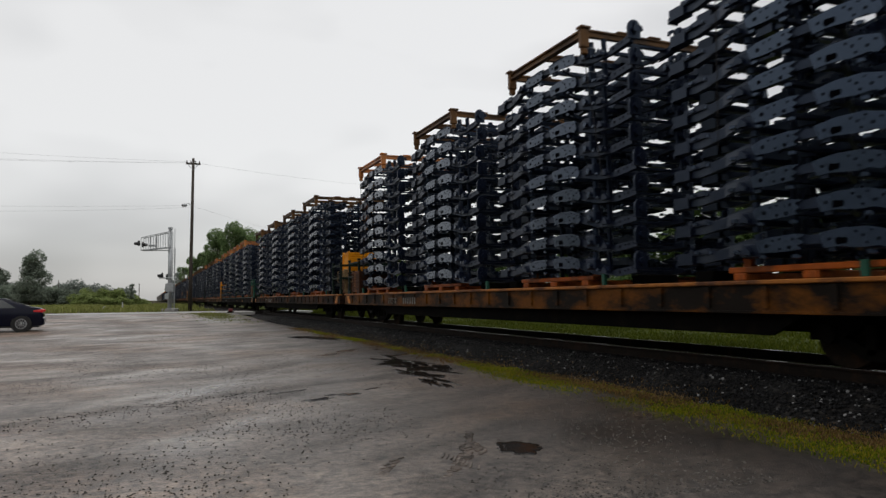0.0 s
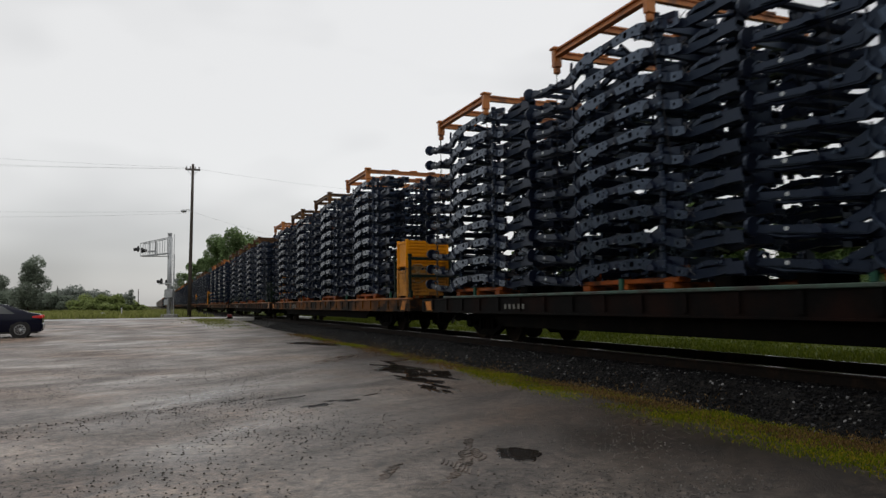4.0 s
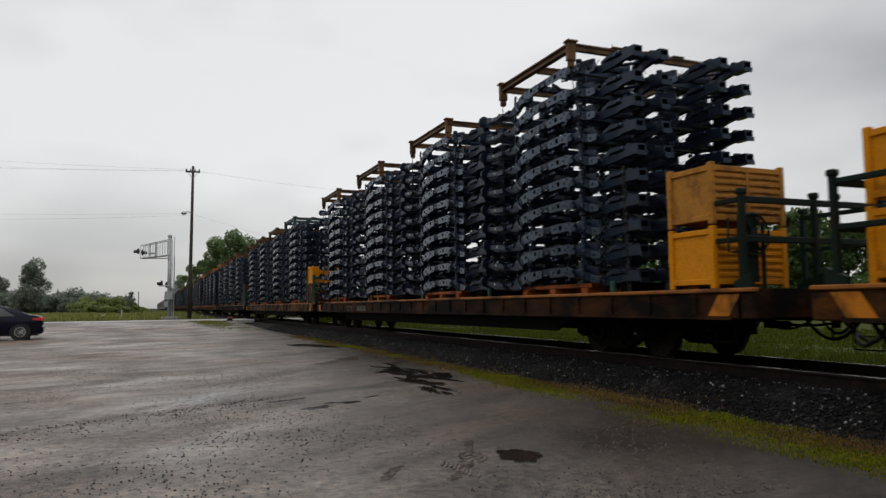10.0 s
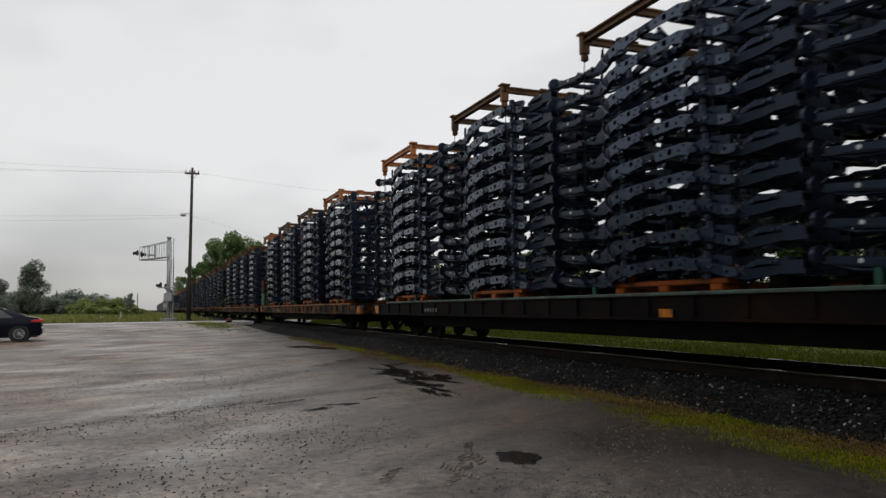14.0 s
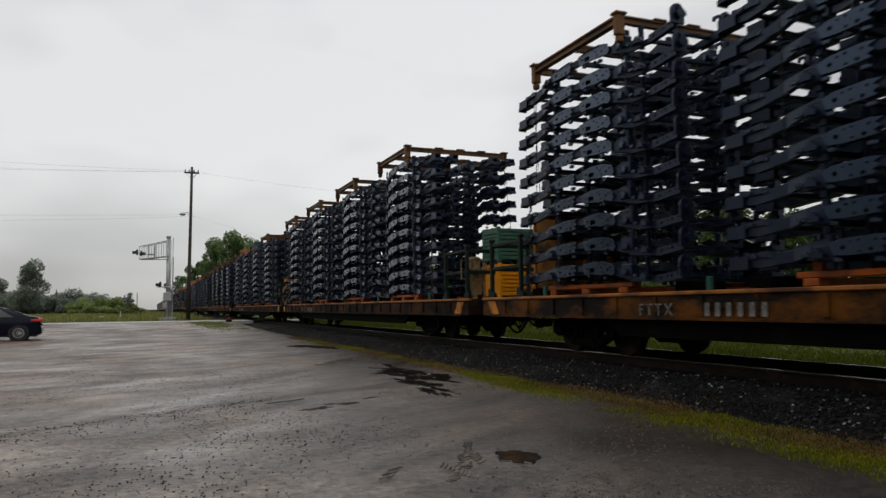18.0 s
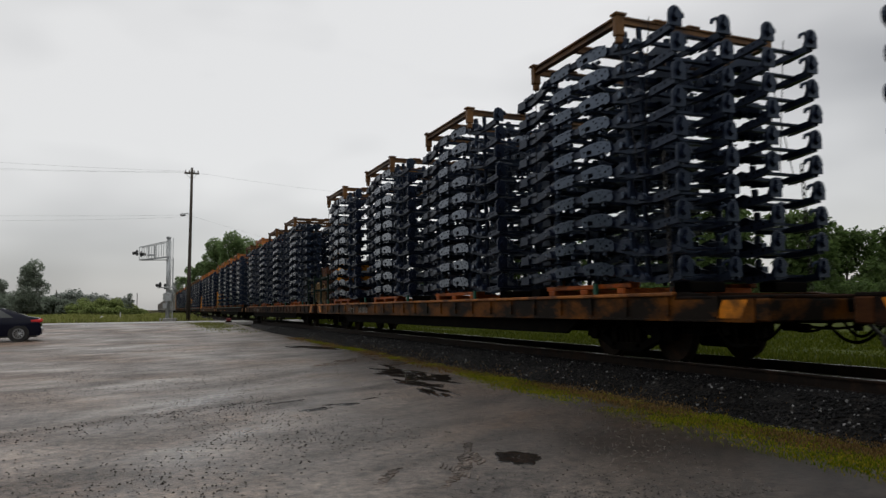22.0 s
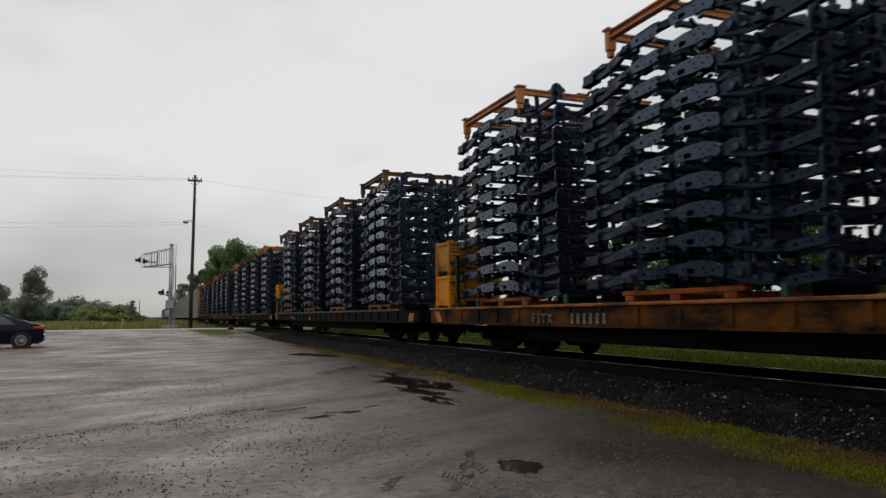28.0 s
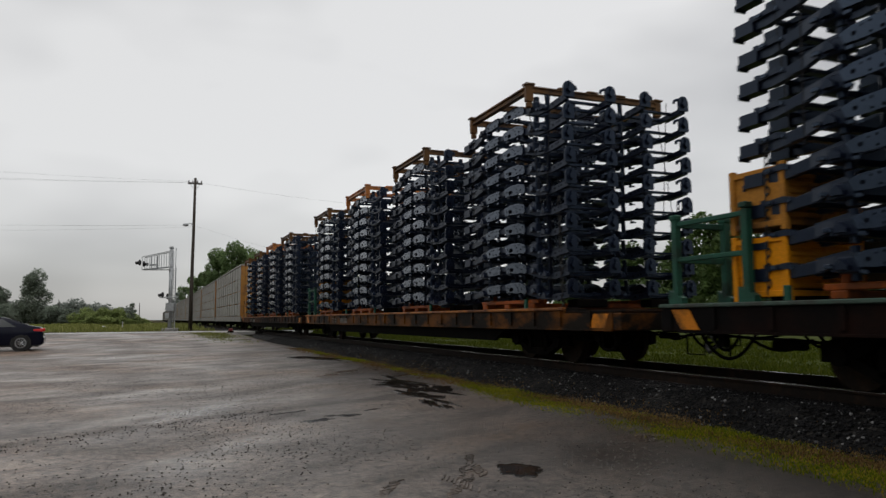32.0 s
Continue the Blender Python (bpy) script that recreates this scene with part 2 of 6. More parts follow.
GRASS_BLADE = leaf_material("grass_blade", (0.07, 0.11, 0.005), (0.19, 0.225, 0.009), (0.42, 0.32, 0.035))
GRASS_FIELD = leaf_material("grass_field_blade", (0.16, 0.185, 0.045), (0.25, 0.27, 0.075), (0.34, 0.34, 0.13))
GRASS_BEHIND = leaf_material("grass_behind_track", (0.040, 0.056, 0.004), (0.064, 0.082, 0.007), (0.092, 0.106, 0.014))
DRY_GRASS = leaf_material("dry_grass_blade", (0.10, 0.055, 0.020), (0.19, 0.115, 0.042), (0.29, 0.20, 0.085))
STONE = leaf_material("ballast_stone", (0.0025, 0.0025, 0.003), (0.0065, 0.0065, 0.0074), (0.24, 0.24, 0.24), False)
STONE.node_tree.nodes["Color Ramp"].color_ramp.elements[1].position = 0.94
STONE.node_tree.nodes["Principled BSDF"].inputs["Roughness"].default_value = 0.5
STONE.node_tree.nodes["Principled BSDF"].inputs["Specular IOR Level"].default_value = 0.14
PEBBLE = leaf_material("lot_pebble", (0.045, 0.041, 0.037), (0.085, 0.078, 0.071), (0.17, 0.158, 0.146), False)
PEBBLE.node_tree.nodes["Principled BSDF"].inputs["Roughness"].default_value = 0.4
DARK_STONE = leaf_material("dark_wet_stone", (0.008, 0.007, 0.007), (0.016, 0.014, 0.013), (0.03, 0.027, 0.025), False)


def water_material():
    m, n, l, p = shader("puddle_water")
    p.inputs["Base Color"].default_value = (0.022, 0.018, 0.015, 1)
    p.inputs["Roughness"].default_value = 0.06
    p.inputs["IOR"].default_value = 1.33
    bump_of(n, l, p, noise_of(n, l, 40.0, 3.0), 0.08, 0.01)
    return m


WATER = water_material()


def lot_material():
    """Wet gravelled lot that turns to grass past ragged borders."""
    m, n, l, p = shader("wet_gravel_lot")
    co = n.new("ShaderNodeTexCoord")
    sep = n.new("ShaderNodeSeparateXYZ")
    l.new(co.outputs["Object"], sep.inputs["Vector"])
    wander = math_of(n, l, "MULTIPLY", math_of(n, l, "SUBTRACT", noise_of(n, l, 0.8, 5.0, 0.6), 0.5), 1.8)
    border = math_of(n, l, "MINIMUM", math_of(n, l, "ADD", math_of(n, l, "MULTIPLY", sep.outputs["Y"], 0.055), 5.15), 6.3)
    edge_x = math_of(n, l, "ADD", math_of(n, l, "SUBTRACT", sep.outputs["X"], border), wander)
    wide = math_of(n, l, "MULTIPLY", math_of(n, l, "SUBTRACT", noise_of(n, l, 0.12, 4.0), 0.5), 8.0)
    edge_y = math_of(n, l, "ADD", math_of(n, l, "SUBTRACT", sep.outputs["Y"], 56.0), wide)
    grass = math_of(n, l, "MAXIMUM", edge_x, edge_y)
    grass = math_of(n, l, "MULTIPLY", grass, 3.0)
    grass_fac = ramp_of(n, l, grass, [(0.0, (0, 0, 0)), (1.0, (1, 1, 1))])
    big = noise_of(n, l, 0.22, 5.0, 0.55, (1.0, 0.6, 1.0))
    mid = noise_of(n, l, 0.75, 3.0, 0.5, (1.0, 1.7, 1.0), turn=-52)
    track = noise_of(n, l, 1.9, 3.0, 0.5, (1.0, 2.4, 1.0), turn=-58)
    speck = noise_of(n, l, 9.0, 6.0, 0.7)
    fine = noise_of(n, l, 28.0, 5.0, 0.7)
    grit = n.new("ShaderNodeTexVoronoi")
    grit.inputs["Scale"].default_value = 45.0
    l.new(co.outputs["Object"], grit.inputs["Vector"])
    gravel = ramp_of(n, l, fine, [(0.25, (0.034, 0.031, 0.0285)), (0.5, (0.066, 0.060, 0.056)), (0.8, (0.14, 0.129, 0.120))])
    dirt = ramp_of(n, l, mid, [(0.35, (0.66, 0.64, 0.63)), (0.65, (1.25, 1.18, 1.10))])
    gravel = mix_of(n, l, 1.0, gravel, dirt, "MULTIPLY")
    mud = ramp_of(n, l, track, [(0.34, (0.62, 0.60, 0.58)), (0.5, (1.0, 1.0, 1.0)), (0.68, (1.2, 1.17, 1.14))])
    gravel = mix_of(n, l, 1.0, gravel, mud, "MULTIPLY")
    flecks = ramp_of(n, l, speck, [(0.36, (0.30, 0.30, 0.30)), (0.5, (1.0, 1.0, 1.0)), (0.66, (1.65, 1.6, 1.55))])
    gravel = mix_of(n, l, 1.0, gravel, flecks, "MULTIPLY")
    earth = ramp_of(n, l, noise_of(n, l, 0.3, 4.0, 0.5), [(0.48, (1.0, 1.0, 1.0)), (0.66, (1.22, 1.04, 0.88))])
    gravel = mix_of(n, l, 1.0, gravel, earth, "MULTIPLY")
    # open-sky brightness at left and the train's shade at right, put into the colour
    across = math_of(n, l, "ADD", math_of(n, l, "MULTIPLY", math_of(n, l, "ADD", sep.outputs["X"], 4.0), 0.11), math_of(n, l, "MULTIPLY", math_of(n, l, "SUBTRACT", big, 0.5), 0.9))
    across = math_of(n, l, "SUBTRACT", across, math_of(n, l, "MULTIPLY", math_of(n, l, "MINIMUM", sep.outputs["Y"], 30.0), 0.014))
    side_shade = ramp_of(n, l, across, [(0.1, (2.35, 2.17, 2.06)), (0.5, (1.95, 1.88, 1.83)), (0.92, (0.62, 0.57, 0.54))])
    gravel = mix_of(n, l, 1.0, gravel, side_shade, "MULTIPLY")
    turf = ramp_of(n, l, noise_of(n, l, 3.0, 5.0, 0.7), [(0.3, (0.020, 0.022, 0.006)), (0.5, (0.040, 0.036, 0.010)), (0.72, (0.085, 0.050, 0.020))])
    meadow = ramp_of(n, l, noise_of(n, l, 1.1, 5.0, 0.65), [(0.3, (0.018, 0.028, 0.003)), (0.5, (0.042, 0.056, 0.006)), (0.72, (0.072, 0.082, 0.013))])
    beyond = math_of(n, l, "MINIMUM", math_of(n, l, "MAXIMUM", math_of(n, l, "SUBTRACT", sep.outputs["X"], 9.8), 0.0), 1.0)
    turf = mix_of(n, l, beyond, turf, meadow)

    def lane(slope, x0, y0, half, across=False):
        """How near a place lies to a wheel lane that runs from x0, y0; the noise bends it."""
        a, c = (sep.outputs["Y"], sep.outputs["X"]) if across else (sep.outputs["X"], sep.outputs["Y"])
        p0, q0 = (y0, x0) if across else (x0, y0)
        line = math_of(n, l, "ADD", math_of(n, l, "MULTIPLY", math_of(n, l, "SUBTRACT", c, q0), slope), p0)
        d = math_of(n, l, "ADD", math_of(n, l, "SUBTRACT", a, line), math_of(n, l, "MULTIPLY", math_of(n, l, "SUBTRACT", mid, 0.5), 1.6))
        d = math_of(n, l, "DIVIDE", math_of(n, l, "ABSOLUTE", d), half)
        return math_of(n, l, "SUBTRACT", 1.0, math_of(n, l, "MINIMUM", d, 1.0))

    ridge = lane(0.50, -0.64, 9.72, 0.45, True)
    gravel = mix_of(n, l, ridge, gravel, mix_of(n, l, 1.0, gravel, (0.55, 0.53, 0.52), "MULTIPLY"))
    wet = math_of(n, l, "ADD", math_of(n, l, "MULTIPLY", big, 0.54), math_of(n, l, "ADD", math_of(n, l, "MULTIPLY", mid, 0.28), math_of(n, l, "MULTIPLY", track, 0.18)))
    wet = math_of(n, l, "ADD", wet, math_of(n, l, "MULTIPLY", lane(0.556, -0.22, 6.03, 0.6), 0.075))
    wet = math_of(n, l, "ADD", wet, math_of(n, l, "MULTIPLY", lane(0.6, -2.1, 6.6, 0.5), 0.07))
    wet = math_of(n, l, "ADD", wet, math_of(n, l, "MULTIPLY", lane(0.72, -0.64, 10.5, 0.9, True), 0.05))
    wet = math_of(n, l, "SUBTRACT", wet, math_of(n, l, "MULTIPLY", ridge, 0.08))
    rough = ramp_of(n, l, wet, [(0.41, (0.58, 0.58, 0.58)), (0.49, (0.47, 0.47, 0.47)), (0.56, (0.36, 0.36, 0.36)), (0.64, (0.20, 0.20, 0.20))])
    l.new(mix_of(n, l, grass_fac, gravel, turf), p.inputs["Base Color"])
    l.new(mix_of(n, l, grass_fac, rough, (0.8, 0.8, 0.8)), p.inputs["Roughness"])
    l.new(ramp_of(n, l, grass_fac, [(0.0, (0.5, 0.5, 0.5)), (1.0, (0.06, 0.06, 0.06))]), p.inputs["Specular IOR Level"])
    b = n.new("ShaderNodeBump")
    b.inputs["Distance"].default_value = 0.02
    strength = ramp_of(n, l, wet, [(0.40, (0.75, 0.75, 0.75)), (0.50, (0.4, 0.4, 0.4)), (0.60, (0.08, 0.08, 0.08))])
    l.new(strength, b.inputs["Strength"])
    l.new(math_of(n, l, "ADD", math_of(n, l, "ADD", fine, math_of(n, l, "MULTIPLY", speck, 1.5)), math_of(n, l, "MULTIPLY", grit.outputs["Distance"], 0.6)), b.inputs["Height"])
    l.new(b.outputs["Normal"], p.inputs["Normal"])
    return m


LOT = lot_material()


def ballast_material():
    m, n, l, p = shader("ballast_bed")
    co = n.new("ShaderNodeTexCoord")
    v = n.new("ShaderNodeTexVoronoi")
    v.inputs["Scale"].default_value = 16.0
    l.new(co.outputs["Object"], v.inputs["Vector"])
    colour = ramp_of(n, l, v.outputs["Color"], [(0.2, (0.005, 0.005, 0.0055)), (0.6, (0.013, 0.0125, 0.012)), (0.9, (0.04, 0.038, 0.036))])
    tone = ramp_of(n, l, noise_of(n, l, 0.7, 4.0), [(0.3, (0.6, 0.6, 0.6)), (0.7, (1.1, 1.05, 1.0))])
    l.new(mix_of(n, l, 1.0, colour, tone, "MULTIPLY"), p.inputs["Base Color"])
    p.inputs["Roughness"].default_value = 0.7
    p.inputs["Specular IOR Level"].default_value = 0.08
    bump_of(n, l, p, v.outputs["Distance"], 0.9, 0.04)
    return m


BALLAST = ballast_material()


# ---- mesh helpers ----
def mesh_of(name, bm, material, smooth=False):
    me = bpy.data.meshes.new(name)
    bm.normal_update()
    bm.to_mesh(me)
    bm.free()
    if smooth:
        me.shade_smooth()
    me.materials.append(material)
    return me


def part(name, data, material, parent, label="", at=None, smooth=False):
    """One mesh object under a thing or a part; data is a bmesh or a shared mesh."""
    me = data if isinstance(data, bpy.types.Mesh) else mesh_of(name, data, material, smooth)
    ob = new(name, me)
    ob.parent = parent
    if at is not None:
        ob.matrix_basis = at if isinstance(at, Matrix) else Matrix.Translation(at)
    if label:
        ob["label"] = label
    return ob


def root(name, label, category, at=None, group="", kind=""):
    ob = new(name)
    ob.empty_display_size = 0.3
    if at is not None:
        ob.matrix_basis = at if isinstance(at, Matrix) else Matrix.Translation(at)
    return tagged(ob, label, category, group, kind)


def block(bm, lo, hi, bevel=0.0):
    """A box from corner to corner, with its edges rounded by a small chamfer where asked."""
    x0, y0, z0 = lo
    x1, y1, z1 = hi
    m = Matrix.LocRotScale(((x0 + x1) / 2, (y0 + y1) / 2, (z0 + z1) / 2), None, (abs(x1 - x0), abs(y1 - y0), abs(z1 - z0)))
    r = bmesh.ops.create_cube(bm, size=1, matrix=m)
    if bevel:
        edges = list({e for v in r["verts"] for e in v.link_edges})
        bmesh.ops.bevel(bm, geom=edges, offset=bevel, segments=1, affect="EDGES")
    return bm


def beam(bm, points, closed_ends=True):
    """A box beam along points (x, y, z, width across x, height): its section changes from point to point."""
    rings = []
    for x, y, z, w, h in points:
        rings.append([bm.verts.new((x + sx * w / 2, y, z + sz * h / 2)) for sx, sz in ((-1, -1), (1, -1), (1, 1), (-1, 1))])
    for a, b in zip(rings, rings[1:]):
        for i in range(4):
            j = (i + 1) % 4
            bm.faces.new((a[i], a[j], b[j], b[i]))
    bm.faces.new(rings[0][::-1])
    bm.faces.new(rings[-1])
    return bm


def tube(bm, path, radius, sides=8, taper=1.0):
    """A round bar along a path of points."""
    path = [Vector(p) for p in path]
    rings = []
    for i, p in enumerate(path):
        d = (path[min(i + 1, len(path) - 1)] - path[max(i - 1, 0)]).normalized()
        side = d.orthogonal().normalized() if i == 0 else (side - d * side.dot(d)).normalized()
        up = d.cross(side)
        r = radius * (1 + (taper - 1) * i / (len(path) - 1))
        rings.append([bm.verts.new(p + (side * math.cos(a) + up * math.sin(a)) * r) for a in (math.tau * k / sides for k in range(sides))])
    for a, b in zip(rings, rings[1:]):
        for i in range(sides):
            j = (i + 1) % sides
            bm.faces.new((a[i], a[j], b[j], b[i]))
    bm.faces.new(rings[0][::-1])
    bm.faces.new(rings[-1])
    return bm


def disc(bm, centre, radius, depth, axis="X", sides=20):
    """A round plate with its axis along x, y or z."""
    turn = {"X": Euler((0, radians(90), 0)), "Y": Euler((radians(90), 0, 0)), "Z": Euler((0, 0, 0))}[axis]
    bmesh.ops.create_cone(bm, cap_ends=True, segments=sides, radius1=radius, radius2=radius, depth=depth,
                          matrix=Matrix.LocRotScale(centre, turn, None))
    return bm


def ring(bm, centre, radius, thick, axis="X", sides=24, minor=6):
    """A torus."""
    axes = {"X": ((0, 1, 0), (0, 0, 1), (1, 0, 0)), "Y": ((1, 0, 0), (0, 0, 1), (0, 1, 0)), "Z": ((1, 0, 0), (0, 1, 0), (0, 0, 1))}[axis]
    a, b, c = (Vector(v) for v in axes)
    rows = []
    for i in range(sides):
        t = math.tau * i / sides
        out = a * math.cos(t) + b * math.sin(t)
        rows.append([bm.verts.new(Vector(centre) + out * (radius + thick * math.cos(q)) + c * thick * math.sin(q)) for q in (math.tau * k / minor for k in range(minor))])
    for i in range(sides):
        p, q = rows[i], rows[(i + 1) % sides]
        for k in range(minor):
            bm.faces.new((p[k], p[(k + 1) % minor], q[(k + 1) % minor], q[k]))
    return bm


def fresh():
    return bmesh.new()


# ---- ground, lot, track ----
TRACK_X, RAIL_Z = 8.6, 0.45


def smooth(a, b, x):
    t = min(max((x - a) / (b - a), 0.0), 1.0)
    return t * t * (3 - 2 * t)


def terrain(x, y):
    """The lot is flat and climbs gently to the level crossing; the field beyond the track lies a little low."""
    z = 0.40 * smooth(28, 56, y)
    near = smooth(5.6, 6.4, x) * (1 - smooth(10.9, 11.8, x))
    z -= near * 0.35 * smooth(28, 56, y)
    if x > 11:
        z -= 0.15 * smooth(11, 20, x)
    z += 0.03 * (noise.noise(Vector((x * 0.25, y * 0.25, 0.0)))) * (1 if y < 56 else 2)
    z += 0.012 * noise.noise(Vector((x * 1.7, y * 1.7, 3.0))) if abs(x) < 14 and 0 < y < 30 else 0
    return z


def steps(*spans):
    out = []
    for a, b, n in spans:
        out += [a + (b - a) * i / n for i in range(n)]
    return out + [spans[-1][1]]


def sheet(name, xs, ys, height):
    bm = fresh()
    grid = [[bm.verts.new((x, y, height(x, y))) for x in xs] for y in ys]
    for j in range(len(ys) - 1):
        for i in range(len(xs) - 1):
            bm.faces.new((grid[j][i], grid[j][i + 1], grid[j + 1][i + 1], grid[j + 1][i]))
    return bm


ground = new("ground", mesh_of("ground", sheet("ground", steps((-3000, -200, 8), (-200, -14, 24), (-14, 14, 112), (14, 200, 24), (200, 3000, 8)),
             steps((-3000, -60, 6), (-60, 0, 12), (0, 30, 120), (30, 120, 60), (120, 400, 14), (400, 3200, 10)), terrain), LOT, True))
tagged(ground, "wet grey gravel lot running into green field grass", "ground", kind="structure")

bm = fresh()
profile = ((6.2, -0.25), (6.5, -0.02), (6.9, 0.13), (7.2, 0.25), (7.4, 0.275), (8.6, 0.27), (9.8, 0.275), (10.05, 0.25), (10.6, 0.05), (11.2, -0.25))
ys = steps((-80, 0, 20), (0, 45, 150), (45, 200, 60), (200, 1600, 30))
grid = [[bm.verts.new((x + 0.06 * noise.noise(Vector((x * 3, y * 1.3, 1))), y, z + 0.03 * noise.noise(Vector((x * 4, y * 4, 5))))) for x, z in profile] for y in ys]
for a, b in zip(grid, grid[1:]):
    for i in range(len(profile) - 1):
        bm.faces.new((a[i], a[i + 1], b[i + 1], b[i]))
ballast = tagged(new("ballast_bed", mesh_of("ballast_bed", bm, BALLAST, True)), "dark crushed stone ballast bed under the track", "ballast", kind="structure")

track = root("railway_track", "pair of steel rails spiked on dark wooden ties", "track", kind="structure")
for side in (-1, 1):
    x = TRACK_X + side * 0.75
    bm = fresh()
    for a, b in ((-80, 1600),):
        block(bm, (x - 0.07, a, RAIL_Z - 0.175), (x + 0.07, b, RAIL_Z - 0.155))
        block(bm, (x - 0.009, a, RAIL_Z - 0.155), (x + 0.009, b, RAIL_Z - 0.04))
        block(bm, (x - 0.037, a, RAIL_Z - 0.04), (x + 0.037, b, RAIL_Z - 0.005), 0.008)
    part("rail_web", bm, RAIL_SIDE, track)
    bm = fresh()
    block(bm, (x - 0.024, -80, RAIL_Z - 0.006), (x + 0.024, 1600, RAIL_Z), 0.002)
    part("running_face", bm, RAIL_HEAD, track, "polished running face of the rail")

tie_mesh = mesh_of("tie", block(fresh(), (-1.3, -0.115, -0.09), (1.3, 0.115, 0.09), 0.012), TIE_WOOD)
for i in range(150):
    part("tie", tie_mesh, None, track, at=pose(TRACK_X + random.uniform(-0.04, 0.04), 1.0 + i * 0.52, RAIL_Z - 0.265 + random.uniform(-0.008, 0.008), 0, 0, random.uniform(-1, 1)))
bm = fresh()
for i in range(700):
    y = 79.2 + i * 0.52
    block(bm, (TRACK_X - 1.3, y - 0.115, RAIL_Z - 0.355), (TRACK_X + 1.3, y + 0.115, RAIL_Z - 0.175))
part("far_ties", bm, TIE_WOOD, track)["kind"] = "stuff"


def pebbles(name, count, place, sizes, material, label):
    """Loose stones, each an uneven lump, in one mesh."""
    verts, faces = [], []
    base = [(0, 0, 1), (0.9, 0, 0.35), (0.28, 0.85, 0.35), (-0.72, 0.53, 0.35), (-0.72, -0.53, 0.35), (0.28, -0.85, 0.35),
            (0.72, 0.53, -0.45), (-0.28, 0.85, -0.45), (-0.9, 0, -0.45), (-0.28, -0.85, -0.45), (0.72, -0.53, -0.45)]
    tris = [(0, 1, 2), (0, 2, 3), (0, 3, 4), (0, 4, 5), (0, 5, 1), (1, 6, 2), (2, 6, 7), (2, 7, 3), (3, 7, 8), (3, 8, 4), (4, 8, 9), (4, 9, 5), (5, 9, 10), (5, 10, 1), (1, 10, 6)]
    rng = random.Random(name)
    for _ in range(count):
        p = place(rng)
        if p is None:
            continue
        s = rng.uniform(*sizes)
        turn = Euler((rng.uniform(-0.5, 0.5), rng.uniform(-0.5, 0.5), rng.uniform(0, 6.28))).to_matrix()
        k = len(verts)
        for v in base:
            q = turn @ Vector((v[0] * s * rng.uniform(0.75, 1.2), v[1] * s * rng.uniform(0.65, 1.1), v[2] * s * rng.uniform(0.5, 0.9)))
            verts.append((p[0] + q.x, p[1] + q.y, p[2] + q.z))
        faces += [(a + k, b + k, c + k) for a, b, c in tris]
    me = bpy.data.meshes.new(name)
    me.from_pydata(verts, [], faces)
    me.materials.append(material)
    return tagged(new(name, me), label, "stones", kind="stuff")


def berm_height(x):
    for (x0, z0), (x1, z1) in zip(profile, profile[1:]):
        if x0 <= x <= x1:
            return z0 + (z1 - z0) * (x - x0) / (x1 - x0)
    return 0.0


def on_berm(rng):
    y = 3 + 42 * rng.random() ** 1.7
    x = rng.uniform(6.3, 7.8)
    return x, y, max(berm_height(x), terrain(x, y)) + 0.012


pebbles("ballast_stones", 26000, on_berm, (0.010, 0.027), STONE, "dark angular crushed stones with pale chips")


def on_lot(rng):
    y = 4 + 26 * rng.random() ** 2.0
    x = rng.uniform(-0.55 * y - 1, 5.5)
    if noise.noise(Vector((x * 0.5, y * 0.3, 9))) < -0.05 + 0.5 * rng.random() - 0.25:
        return None
    return x, y, terrain(x, y) + 0.002


def on_dark_band(rng):
    u = rng.random()
    x = -2.6 + 4.4 * u + rng.gauss(0, 0.3)
    y = 9.75 + 0.50 * (x + 0.64) - abs(rng.gauss(0, 0.62)) + 0.12
    return x, y, terrain(x, y) + 0.003


pebbles("dark_gravel", 460, on_dark_band, (0.003, 0.014), DARK_STONE, "dark wet stones strewn in a band over the lot")
pebbles("lot_gravel", 30000, on_lot, (0.003, 0.013), PEBBLE, "loose wet gravel scattered on the lot")


def blades(name, count, place, height, width, material, label, lean=0.5):
    """Grass: each blade a bent strip of two quads and a tip."""
    verts, faces = [], []
    rng = random.Random(name)
    for _ in range(count):
        p = place(rng)
        if p is None:
            continue
        h, w, a = rng.uniform(*height) * p[3], rng.uniform(*width), rng.uniform(0, 6.28)
        dx, dy = math.cos(a) * w / 2, math.sin(a) * w / 2
        b = rng.uniform(0, 6.28)
        lx, ly = math.cos(b) * h * rng.uniform(0.1, lean), math.sin(b) * h * rng.uniform(0.1, lean)
        k, (x, y, z) = len(verts), p[:3]
        verts += [(x - dx, y - dy, z - 0.01), (x + dx, y + dy, z - 0.01), (x - dx * 0.8 + lx * 0.35, y - dy * 0.8 + ly * 0.35, z + h * 0.55),
                  (x + dx * 0.8 + lx * 0.35, y + dy * 0.8 + ly * 0.35, z + h * 0.55), (x + lx, y + ly, z + h)]
        faces += [(k, k + 1, k + 3, k + 2), (k + 2, k + 3, k + 4)]
    me = bpy.data.meshes.new(name)
    me.from_pydata(verts, [], faces)
    me.materials.append(material)
    return tagged(new(name, me), label, "grass", kind="stuff")


